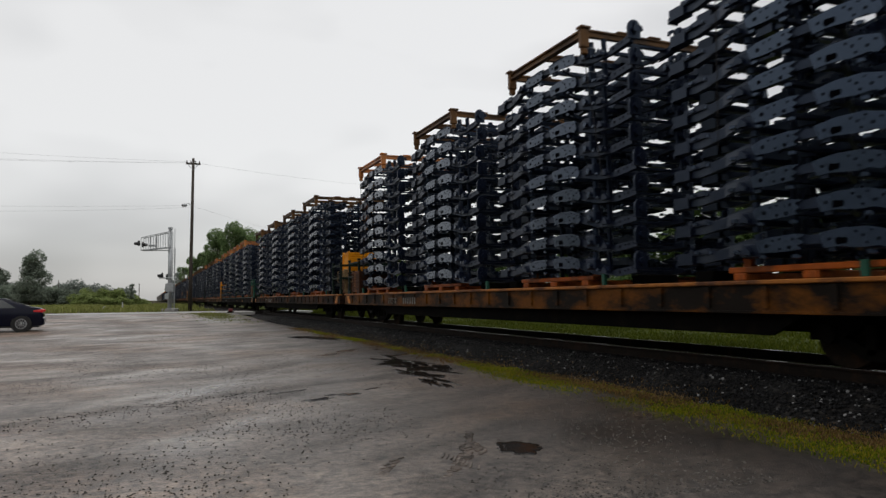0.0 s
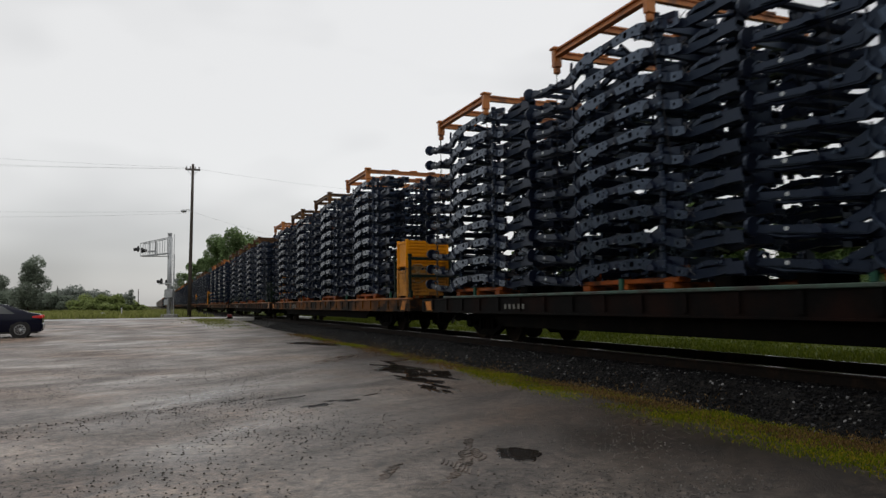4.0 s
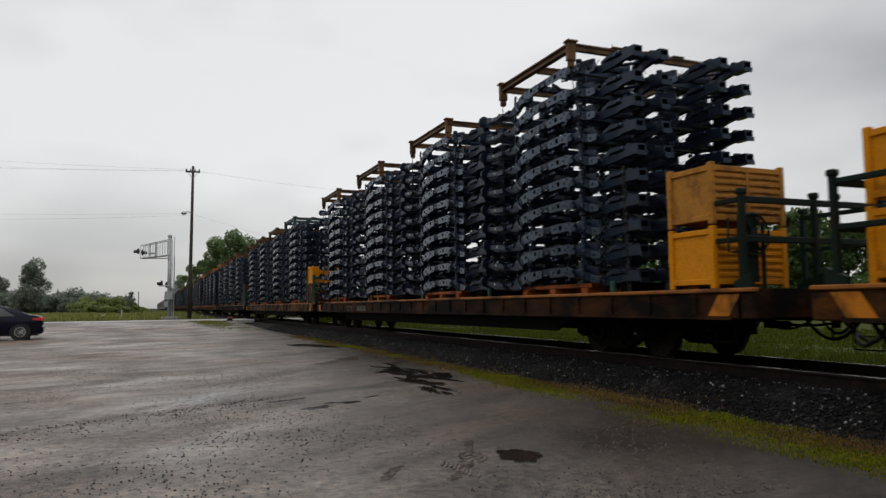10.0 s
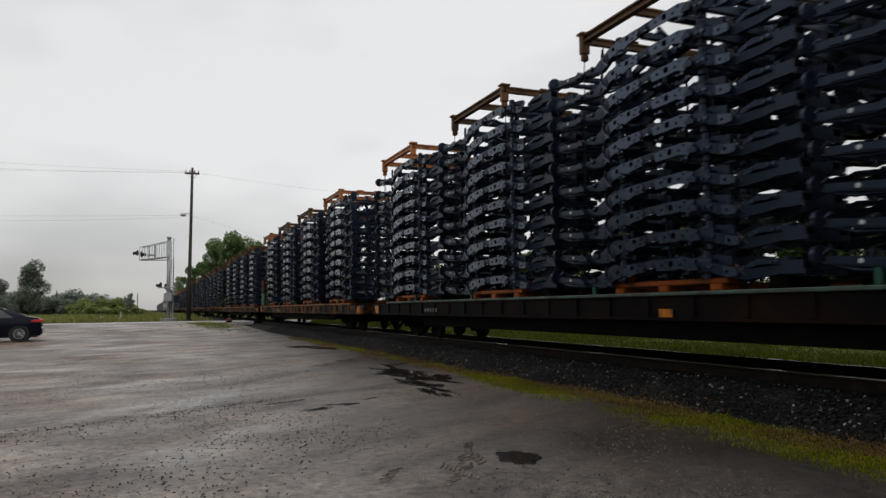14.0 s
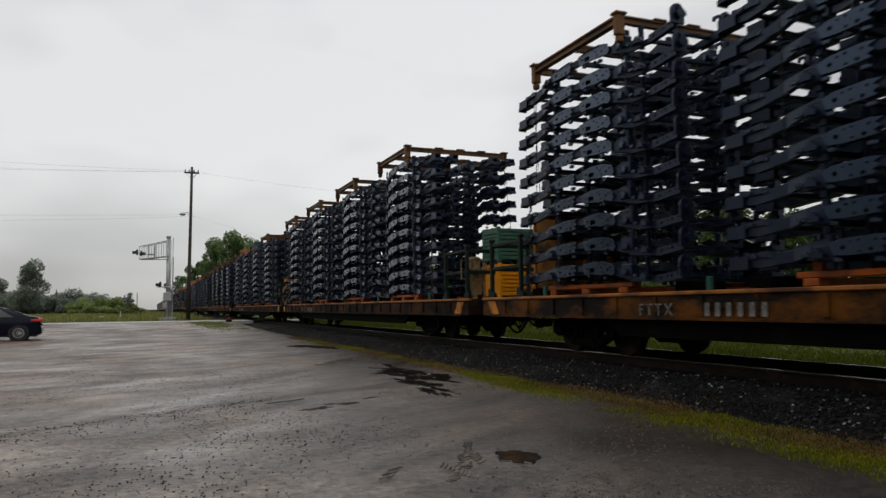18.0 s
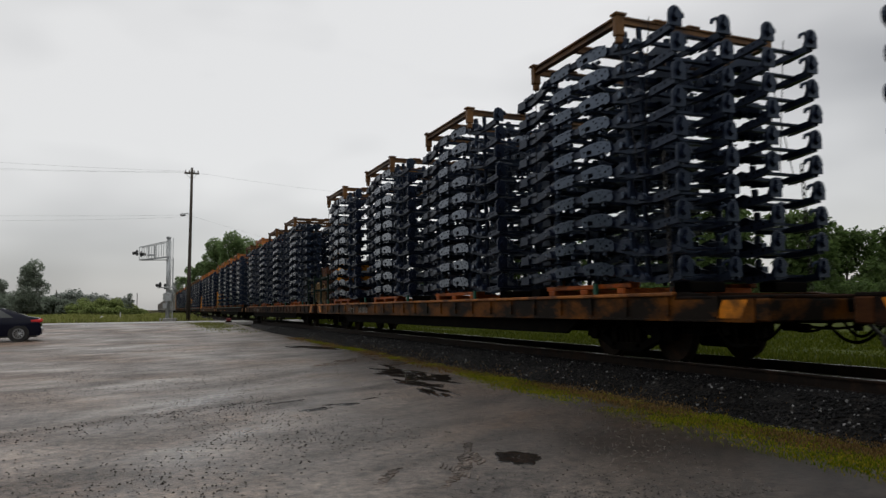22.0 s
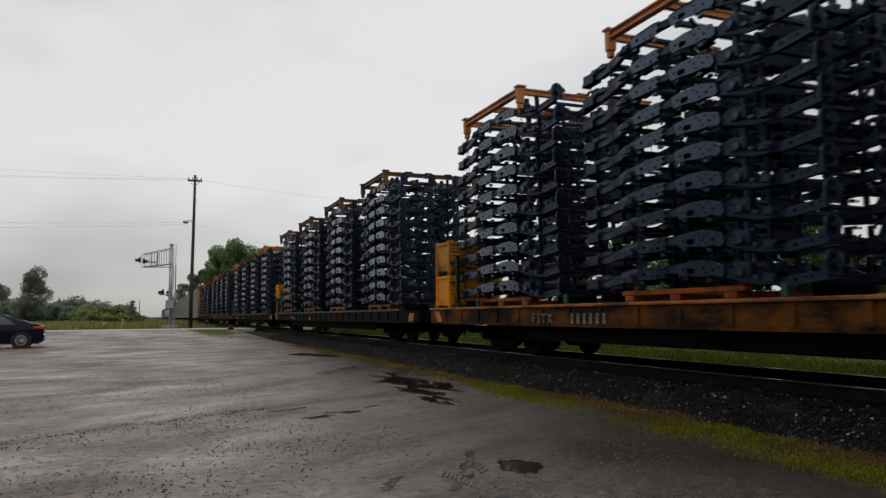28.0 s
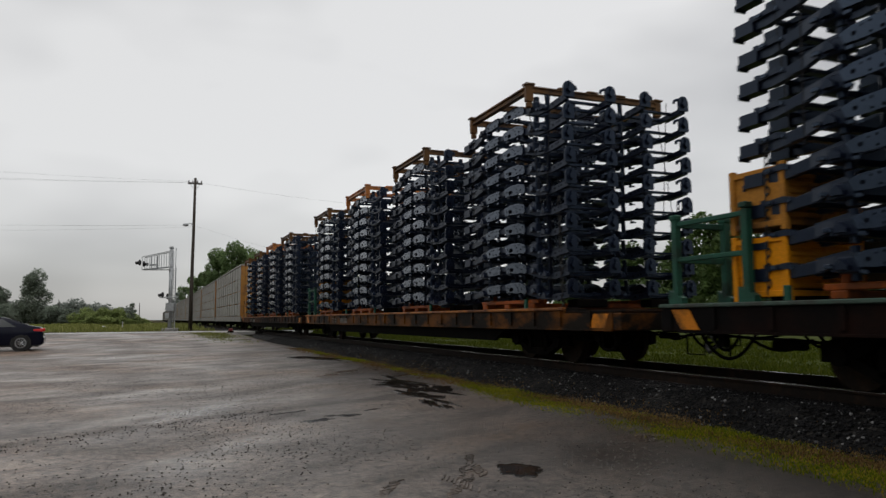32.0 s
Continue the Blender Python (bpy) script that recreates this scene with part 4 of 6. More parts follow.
px0, py0 = POLE
for off, z0, end, sag in ((-0.42, 13.1, (-62, 60, 16.0), 1.4), (0.6, 13.1, (-60, 66, 15.6), 1.6), (-0.1, 13.0, (-64, 72, 14.2), 0.9), (0.0, 9.35, (-60, 62, 8.9), 0.8), (0.0, 9.2, (-60, 60, 9.6), 1.5)):
    wire((px0 + off, py0, z0), end, sag)
for off, z0, end, sag in ((0.1, 9.3, (48, 128, 9.0), 1.0),):
    wire((px0 + off, py0, z0), end, sag)
x, y = at_view(860, 82)
wire((px0 + 0.6, py0, 13.0), (x, y, 13.4), 0.5)
for px, d, h in ((103, 190, 6.5), (111, 240, 6.0), (246, 180, 5.2)):
    x, y = at_view(px, d)
    p = root("far_pole", "thin grey pole standing far off in the meadow", "utility pole", (x, y, terrain(x, y)), "far poles")
    part("pole", tube(fresh(), [(0, 0, 0), (0, 0, h)], 0.12, 6, 0.7), POLE_WOOD, p)
x, y = at_view(217, 75)
p = root("marker_post", "short white marker post in the meadow grass", "post", (x, y, terrain(x, y)))
part("post", block(fresh(), (-0.06, -0.06, 0), (0.06, 0.06, 0.85), 0.02), PLATE_WHITE, p)
x, y = at_view(185, 78)
p = root("white_stone", "small white stone lying in the meadow", "stone", (x, y, terrain(x, y)))
bm = fresh()
bmesh.ops.create_icosphere(bm, subdivisions=2, radius=0.3, matrix=Matrix.LocRotScale((0, 0, 0.12), None, (1, 0.7, 0.6)))
part("stone", bm, PLATE_WHITE, p)
x, y = at_view(408, 52)
p = root("red_marker", "small red signal marker beside the track", "marker", (x, y, terrain(x, y)))
part("marker_base", block(fresh(), (-0.22, -0.14, 0), (0.22, 0.14, 0.1), 0.03), UNDER_BLACK, p)
part("marker_body", block(fresh(), (-0.16, -0.1, 0.1), (0.16, 0.1, 0.3), 0.04), DULL_RED, p, "red marker body")


# ---- parked sedan ----
def sedan():
    x, y = at_view(79, 31.6)
    s = root("sedan", "dark blue black four-door sedan standing on the wet lot", "car", pose(x, y, terrain(x - 2, y) + 0.01, 0, 0, 4))
    # local: tail at x = 0, nose at x = -4.75, near side towards -y
    outline = [(-0.02, 0.42), (0.0, 0.62), (-0.06, 0.86), (-0.12, 0.98), (-0.5, 1.04), (-0.95, 1.22), (-1.45, 1.40), (-2.0, 1.465), (-2.6, 1.44), (-3.1, 1.27), (-3.55, 1.03), (-3.7, 0.97), (-4.3, 0.88), (-4.62, 0.74), (-4.75, 0.55), (-4.7, 0.3)]
    belt = 0.97

    def half(xx, z):
        w = 0.9 - 0.10 * max(0, (abs(xx + 2.4) - 1.7)) ** 1.4
        return w - (0.33 * (z - belt) / 0.5 if z > belt else 0.05 * max(0, (0.55 - z) / 0.3))

    bm = fresh()
    rows = []
    for xx, z in outline:
        zs = [0.24, 0.45, 0.68, min(z, belt), z]
        zs = [min(q, z) for q in zs]
        rows.append([bm.verts.new((xx, -half(xx, q), q)) for q in zs] + [bm.verts.new((xx, half(xx, q), q)) for q in reversed(zs)])
    for a, b in zip(rows, rows[1:]):
        for i in range(len(a) - 1):
            bm.faces.new((a[i], b[i], b[i + 1], a[i + 1]))
    bm.faces.new(rows[0])
    bm.faces.new(rows[-1][::-1])
    bmesh.ops.remove_doubles(bm, verts=bm.verts[:], dist=0.002)
    body = part("body", bm, SEDAN_PAINT, s, "glossy dark painted body", smooth=True)
    for side in (-1, 1):
        for name, quad in (("rear_window", ((-1.0, 1.0), (-1.9, 1.0), (-1.98, 1.38), (-1.5, 1.33))), ("front_window", ((-2.0, 1.0), (-3.35, 1.0), (-2.95, 1.27), (-2.08, 1.38)))):
            bm = fresh()
            a = [bm.verts.new((px, side * (half(px, pz) + 0.006), pz)) for px, pz in quad]
            b = [bm.verts.new((px, side * (half(px, pz) - 0.02), pz)) for px, pz in quad]
            bm.faces.new(a)
            bm.faces.new(b[::-1])
            for i in range(4):
                bm.faces.new((a[i], b[i], b[(i + 1) % 4], a[(i + 1) % 4]))
            part(name, bm, SEDAN_GLASS, s, "dark tinted side window")
        for wx in (-0.80, -3.62):
            w = part("wheel", disc(fresh(), (wx, side * 0.80, 0.335), 0.335, 0.2, "Y", 26), TYRE, s, "black tyre", smooth=False)
            bm = fresh()
            ring(bm, (wx, side * 0.905, 0.325), 0.2, 0.02, "Y", 24)
            for k in range(10):
                a = math.tau * k / 10
                tube(bm, [(wx, side * 0.9, 0.325), (wx + 0.19 * math.cos(a), side * 0.9, 0.325 + 0.19 * math.sin(a))], 0.016, 5)
            part("rim", bm, ALLOY, w, "silver multi-spoke rim")
            part("wheel_arch", ring(fresh(), (wx, side * 0.865, 0.335), 0.36, 0.03, "Y", 28), PLASTIC_DARK, s)
        part("tail_lamp", block(fresh(), (-0.40, side * 0.62, 0.79), (0.015, side * 0.876, 0.935), 0.04), TAIL_RED, s, "red tail lamp")
        part("door_handle", block(fresh(), (-1.75, side * 0.9, 0.86), (-1.55, side * 0.93, 0.89), 0.008), SEDAN_PAINT, s)
        part("mirror", block(fresh(), (-3.2, side * 0.9, 0.95), (-3.05, side * 1.05, 1.08), 0.03), SEDAN_PAINT, s)
    bm = fresh()
    a = [bm.verts.new(p) for p in ((-0.52, -0.58, 1.055), (-0.52, 0.58, 1.055), (-1.36, 0.5, 1.392), (-1.36, -0.5, 1.392))]
    bm.faces.new(a)
    bmesh.ops.solidify(bm, geom=bm.faces[:], thickness=0.012)
    part("rear_windscreen", bm, SEDAN_GLASS, s, "dark rear windscreen")
    part("bumper", block(fresh(), (-0.12, -0.8, 0.3), (0.05, 0.8, 0.58), 0.05), SEDAN_PAINT, s)
    part("underbody", block(fresh(), (-4.5, -0.75, 0.16), (-0.15, 0.75, 0.3)), PLASTIC_DARK, s)


sedan()


# ---- the train ----
PITCH, DECK_L, DECK_Z, HALF = 27.0, 25.85, 1.07, 1.45
MOVERS = []


def travelled(t):
    """Metres that the train has come since the start: it gathers speed slowly."""
    return 15.6308 * t + 0.00477 * t * t


def moving(ob, m):
    ob.matrix_basis = m
    MOVERS.append((ob, m))
    return ob


def car_front(k):
    return 28.94 + k * PITCH


def round_plate(bm, x, y, z, half, high, thick):
    """An upright plate across the frame, square below and round above."""
    outline = [(-half, -0.12), (half, -0.12), (half, high - half)] + [(half * math.cos(a), high - half + half * math.sin(a)) for a in (0.52, 1.05, 1.57, 2.09, 2.62)] + [(-half, high - half)]
    front = [bm.verts.new((x + u, y - thick / 2, z + v)) for u, v in outline]
    back = [bm.verts.new((x + u, y + thick / 2, z + v)) for u, v in outline]
    bm.faces.new(front)
    bm.faces.new(back[::-1])
    for i in range(len(outline)):
        j = (i + 1) % len(outline)
        bm.faces.new((front[i], back[i], back[j], front[j]))


def cheek(bm, x, outline, thick=0.012):
    """A flat upright plate in the y-z plane, cut to an outline."""
    near = [bm.verts.new((x - thick / 2, u, v)) for u, v in outline]
    far = [bm.verts.new((x + thick / 2, u, v)) for u, v in outline]
    faces = [bm.faces.new(near), bm.faces.new(far[::-1])]
    for i in range(len(outline)):
        j = (i + 1) % len(outline)
        faces.append(bm.faces.new((near[i], far[i], far[j], near[j])))
    return faces


def frame_mesh(kind):
    """A truck chassis frame along y (0.2: bracket shoe, 5.55: hub), in one mesh."""
    bm = fresh()
    satin, tags, hole_discs = [], [], []
    for s in (-1, 1):
        if kind == "arched":
            line = [(0.28, 0.45, -0.1, 0.08, 0.11), (0.28, 0.75, -0.14, 0.08, 0.12), (0.36, 1.1, -0.17, 0.08, 0.14), (0.49, 1.45, -0.08, 0.08, 0.14), (0.52, 1.9, 0.04, 0.08, 0.12), (0.52, 2.4, 0.07, 0.08, 0.12),
                    (0.52, 2.9, 0.05, 0.08, 0.12), (0.52, 3.4, 0.02, 0.08, 0.13), (0.50, 3.75, -0.05, 0.09, 0.17), (0.48, 4.05, -0.2, 0.08, 0.13), (0.47, 4.7, -0.14, 0.07, 0.11), (0.47, 5.4, -0.06, 0.07, 0.10)]
            plates = [[(3.74, -0.15), (3.8, 0.01), (3.5, 0.08), (3, 0.1), (2.93, 0.03), (2.99, 0), (2.95, -0.05), (3.2, -0.07), (3.34, -0.12), (3.42, -0.08)],
                      [(2.64, -0.05), (2.68, 0.08), (2.4, 0.11), (2, 0.12), (1.8, 0.07), (1.86, 0.02), (1.78, -0.05), (1.94, -0.09), (2.1, -0.04), (2.3, -0.05)],
                      [(1.12, -0.19), (1.12, -0.08), (1.3, -0.05), (1.5, -0.01), (1.62, -0.03), (1.52, -0.08), (1.56, -0.13), (1.3, -0.19)],
                      [(4.05, -0.24), (4.02, -0.14), (4.6, -0.11), (5.25, -0.03), (5.25, -0.11), (4.6, -0.19)]]
            spots = [(3.62, -0.02, 0.032), (3.24, 0.03, 0.036), (3.42, 0.05, 0.014), (3.06, 0.05, 0.016), (3.52, -0.07, 0.016), (3.1, -0.02, 0.016), (2.52, 0.03, 0.02), (2.32, 0.04, 0.042), (2.12, 0.02, 0.018), (2.02, 0.08, 0.016), (1.92, -0.02, 0.018), (2.42, 0.08, 0.012),
                     (1.3, -0.12, 0.02), (1.44, -0.08, 0.014), (4.3, -0.16, 0.025), (4.7, -0.13, 0.02), (5, -0.1, 0.025)]
            hub, shoe = -0.09, -0.05
            uprights = (1.7, 3.62)
        else:
            line = [(0.27, 0.45, -0.05, 0.09, 0.11), (0.27, 0.7, -0.06, 0.10, 0.14), (0.32, 1.15, -0.02, 0.10, 0.15), (0.44, 1.6, 0.03, 0.09, 0.13), (0.50, 2.0, 0.05, 0.08, 0.12), (0.51, 2.6, 0.06, 0.08, 0.11),
                    (0.51, 3.1, 0.05, 0.08, 0.11), (0.51, 3.6, 0.01, 0.08, 0.13), (0.50, 3.95, -0.08, 0.08, 0.13), (0.46, 4.25, -0.18, 0.06, 0.08), (0.45, 4.75, -0.20, 0.06, 0.08), (0.46, 4.95, -0.19, 0.07, 0.11), (0.47, 5.45, -0.16, 0.07, 0.11)]
            plates = [[(1.98, -0.06), (1.92, 0.07), (2.08, 0.12), (2.52, 0.14), (2.68, 0.12), (2.57, 0.08), (2.65, 0.03), (2.56, 0.0), (2.61, -0.05), (2.45, -0.06), (2.2, -0.07)],
                      [(2.92, -0.06), (2.86, 0.12), (3.16, 0.155), (3.5, 0.145), (3.76, 0.08), (3.81, -0.06), (3.72, -0.11), (3.6, -0.07), (3.4, -0.08), (3.1, -0.05)],
                      [(1.0, -0.11), (1.04, 0.02), (1.46, 0.07), (1.36, -0.02), (1.42, -0.08)],
                      [(4.82, -0.26), (4.86, -0.14), (5.48, -0.10), (5.48, -0.21), (4.95, -0.26)]]
            spots = [(2.1, 0.02, 0.024), (2.3, 0.09, 0.014), (2.44, -0.02, 0.022), (2.5, 0.08, 0.014), (2.2, 0.08, 0.012), (2.3, -0.03, 0.014), (3.0, 0.04, 0.018), (3.12, 0.01, 0.04), (3.19, 0.01, 0.034), (3.34, 0.1, 0.014), (3.42, 0.05, 0.016), (3.52, 0.1, 0.012), (3.6, 0.0, 0.018), (3.7, 0.04, 0.014), (3.46, -0.03, 0.014),
                     (4.98, -0.19, 0.022), (5.14, -0.17, 0.014), (5.24, -0.16, 0.02), (5.38, -0.14, 0.014)]
            hub, shoe = -0.09, 0.0
            uprights = (1.85, 4.1)
        beam(bm, [(s * a, b, c, d, e) for a, b, c, d, e in line])
        xs = [0.575, 0.575, 0.5 if kind == "arched" else 0.4, 0.525]
        for i, (x, outline) in enumerate(zip(xs, plates)):
            sides = cheek(bm, s * x, outline)
            satin += sides if i < 2 or kind == "arched" and i == 2 else []
        # flat dark discs on the plates stand in for shaded holes
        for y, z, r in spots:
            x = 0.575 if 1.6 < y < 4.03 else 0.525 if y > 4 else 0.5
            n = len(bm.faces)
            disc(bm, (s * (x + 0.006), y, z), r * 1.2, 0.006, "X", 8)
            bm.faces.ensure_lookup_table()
            hole_discs += bm.faces[n:]
        if kind == "arched":
            satin += cheek(bm, s * 0.59, [(2.74, -0.02), (2.74, 0.0), (2.77, 0.0), (2.77, -0.02)])
            n = len(bm.faces)
            block(bm, (s * 0.585, 2.76, -0.02), (s * 0.592, 2.815, 0.075))
            bm.faces.ensure_lookup_table()
            tags += bm.faces[n:]
            n = len(bm.faces)
            beam(bm, [(s * 0.57, 3.78, -0.24, 0.05, 0.05), (s * 0.57, 3.9, -0.16, 0.05, 0.05), (s * 0.57, 3.96, -0.06, 0.05, 0.06), (s * 0.57, 3.93, 0.07, 0.05, 0.06)])
            bm.faces.ensure_lookup_table()
            satin += bm.faces[n:]
        else:
            block(bm, (s * 0.5, 2.96, -0.1), (s * 0.56, 3.06, 0.06))
            disc(bm, (s * 0.56, 4.1, -0.05), 0.05, 0.08, "X", 8)
        n = len(bm.faces)
        for y, z, w in ((0.62, 0.04, 0.05), (0.9, 0.03, 0.04), (1.58, -0.02, 0.06), (2.02, -0.1, 0.05), (2.52, -0.12, 0.06), (3.5, -0.12, 0.05), (4.32, -0.12, 0.05), (4.62, -0.12, 0.04)):
            x = 0.34 if y < 1 else 0.53
            z += shoe * (1 - smooth(0.9, 1.9, y))
            block(bm, (s * (x - 0.03), y - w, z - 0.035), (s * (x + 0.035), y + w * 0.4, z + 0.02), 0.008)
            disc(bm, (s * (x + 0.04), y + w, z - 0.02), 0.022, 0.03, "X", 6)
        bm.faces.ensure_lookup_table()
        satin += bm.faces[n:]
        # spring hangers and shock towers stand up to the next frame
        for y in uprights:
            tube(bm, [(s * 0.44, y, -0.2), (s * 0.44, y, 0.19)], 0.06, 7)
            block(bm, (s * 0.40, y - 0.16, -0.12), (s * 0.56, y + 0.12, 0.07), 0.02)
        # bracket end: an open shoe with a raised lip
        for lo, hi in (((0.18, 0.2, -0.14), (0.36, 0.52, -0.115)), ((0.18, 0.2, 0.005), (0.36, 0.52, 0.03)), ((0.18, 0.2, -0.115), (0.205, 0.52, 0.005)), ((0.335, 0.2, -0.115), (0.36, 0.52, 0.005)), ((0.18, 0.17, -0.17), (0.36, 0.2, -0.09)), ((0.2, 0.44, 0.03), (0.34, 0.52, 0.08))):
            block(bm, (s * lo[0], lo[1], lo[2] + shoe), (s * hi[0], hi[1], hi[2] + shoe))
        beam(bm, [(s * 0.27, 0.5, 0.02 + shoe, 0.16, 0.06), (s * 0.29, 0.85, 0.04 + shoe, 0.18, 0.08), (s * 0.33, 1.1, -0.02 + shoe, 0.1, 0.06)])
        # hub end: an upright round-topped plate on a cheek, with a hook
        if kind == "arched":
            disc(bm, (s * 0.47, 5.5, 0.07 + hub), 0.135, 0.05, "Y", 14)
            disc(bm, (s * 0.47, 5.53, 0.07 + hub), 0.05, 0.08, "Y", 8)
            for a in range(5):
                disc(bm, (s * 0.47 + 0.09 * math.cos(a * 1.257), 5.53, 0.07 + hub + 0.09 * math.sin(a * 1.257)), 0.018, 0.03, "Y", 6)
            tube(bm, [(s * 0.47, 5.05, -0.2), (s * 0.47, 5.45, -0.09)], 0.025, 5)
            tube(bm, [(s * 0.47, 4.2, -0.26), (s * 0.47, 5.1, -0.19)], 0.022, 5)
        else:
            round_plate(bm, s * 0.47, 5.5, 0.04 + hub, 0.12, 0.19, 0.045)
            cheek(bm, s * 0.47, [(5.3, -0.06 + hub), (5.42, 0.16 + hub), (5.5, 0.21 + hub), (5.56, 0.18 + hub), (5.56, -0.02 + hub)], 0.03)
            disc(bm, (s * 0.47, 5.54, 0.06 + hub), 0.06, 0.1, "Y", 8)
        tube(bm, [(s * 0.42, 5.5, 0.1 + hub), (s * 0.35, 5.47, 0.16 + hub), (s * 0.29, 5.45, 0.13 + hub), (s * 0.28, 5.45, 0.08 + hub)], 0.032, 6)
        for y, w, z in ((1.8, 0.14, 0.0), (4.6, 0.1, -0.12)):
            beam(bm, [(s * 0.56, y - 0.08, z - 0.06, w, 0.05), (s * 0.56, y, z - 0.02, w, 0.11), (s * 0.56, y + 0.08, z - 0.06, w, 0.05)])
    for y, z, h in ((0.62, 0.0, 0.07), (1.2, -0.08, 0.1), (1.62, -0.05, 0.15), (2.2, 0.02, 0.1), (2.95, -0.01, 0.12), (3.8, -0.07, 0.16), (4.7, -0.17, 0.09), (5.1, -0.14, 0.07)):
        wide = 0.5 if 1.5 < y < 4.5 else 0.45 if y > 4.5 else 0.27
        h *= 0.8 if kind == "arched" else 0.55
        z += shoe * (1 - smooth(0.9, 1.9, y))
        beam(bm, [(0, y - 0.05, z, wide * 2, h), (0, y + 0.05, z, wide * 2, h)])
    tube(bm, [(-0.45, 2.6, -0.02), (0.45, 3.2, -0.05)], 0.035, 6)
    tube(bm, [(0.3, 0.75, -0.02 + shoe), (-0.4, 1.3, -0.04 + shoe)], 0.028, 6)
    # brackets between the rails
    for x, y in ((-0.25, 1.85), (0.3, 4.35)):
        tube(bm, [(x, y, -0.19), (x + 0.05, y + 0.04, 0.18)], 0.05, 6)
    for s in (-1, 1):
        beam(bm, [(s * 0.38, 1.3, 0.03, 0.06, 0.12), (s * 0.4, 1.75, 0.08, 0.08, 0.14), (s * 0.4, 2.1, 0.03, 0.06, 0.1)])
        beam(bm, [(s * 0.4, 3.6, 0.0, 0.06, 0.1), (s * 0.4, 3.9, 0.06, 0.08, 0.14), (s * 0.4, 4.4, -0.13, 0.06, 0.1)])
    # plated clips crossed on the arm
    clips = []
    if kind == "arched":
        for s in (-1, 1):
            n = len(bm.faces)
            for dz in (-0.07, 0.07):
                tube(bm, [(s * 0.5, 0.98, -0.12 - dz), (s * 0.52, 1.05, -0.11), (s * 0.5, 1.14, -0.1 + dz)], 0.006, 4)
            bm.faces.ensure_lookup_table()
            clips += bm.faces[n:]
    for v in bm.verts:
        if v.co.y > 4.2:
            v.co.y += (v.co.y - 4.2) * (0.15 if kind == "arched" else -0.09)
    for group, index in ((clips, 1), (satin, 2), (hole_discs, 3), (tags, 4)):
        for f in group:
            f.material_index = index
    me = mesh_of("truck_frame", bm, FRAME_BLACK)
    for m in (CLIP_GREY, FRAME_SATIN, HOLE_SHADE, TAG_WHITE):
        me.materials.append(m)
    return me


FRAMES = {"arched": frame_mesh("arched"), "plated": frame_mesh("plated")}


def chain_mesh(length):
    bm = fresh()
    n = int(length / 0.1)
    for i in range(n):
        z = -0.1 * i
        flat = i % 2
        pts = []
        for k in range(9):
            a = math.tau * k / 8
            u, v = 0.032 * math.cos(a), 0.062 * math.sin(a)
            pts.append((u if flat else 0, 0 if flat else u, z + v))
        tube(bm, pts, 0.011, 4)
    return mesh_of("chain", bm, CHAIN_STEEL)


CHAIN = chain_mesh(2.2)
TURNBUCKLE = mesh_of("tie_rod", tube(fresh(), [(0, 0, 0), (0, 0, -2.3)], 0.008, 5), ROD_DARK)


def spreader_meshes(material):
    """The lifting spreader that lies on a stack: long beams, cross beams and corner legs."""
    out = []
    for s in (-1, 1):
        x = s * 1.6
        bm = block(fresh(), (x - 0.06, 0, 0), (x + 0.06, 2.83, 0.03))
        block(bm, (x - 0.06, 0, 0.11), (x + 0.06, 2.83, 0.14))
        block(bm, (x - 0.02, 0, 0.03), (x + 0.02, 2.83, 0.11))
        out.append(("side_beam", mesh_of("side_beam", bm, material)))
    for y in (0.0, 1.35, 2.73):
        bm = block(fresh(), (-1.54, y, 0.0), (1.54, y + 0.1, 0.03))
        block(bm, (-1.54, y + 0.03, 0.03), (1.54, y + 0.07, 0.1))
        block(bm, (-1.54, y, 0.1), (1.54, y + 0.1, 0.13))
        for x in (-0.6, 0.1, 0.8):
            block(bm, (x - 0.13, y - 0.02, 0.13), (x + 0.13, y + 0.12, 0.17), 0.01)
        out.append(("cross_beam", mesh_of("cross_beam", bm, material)))
    for sx in (-1, 1):
        for y in (0.0, 2.71):
            x = sx * 1.6
            bm = block(fresh(), (x - 0.08, y, -0.2), (x + 0.08, y + 0.12, 0.17), 0.015)
            block(bm, (x - 0.06, y + 0.01, -0.32), (x + 0.06, y + 0.11, -0.2), 0.02)
            block(bm, (x - 0.11, y - 0.03, 0.14), (x + 0.11, y + 0.15, 0.185), 0.01)
            out.append(("corner_leg", mesh_of("corner_leg", bm, material)))
    return out


SPREADERS = {"orange": spreader_meshes(SPREAD_ORANGE), "tan": spreader_meshes(SPREAD_TAN), "teal": spreader_meshes(SPREAD_TEAL)}


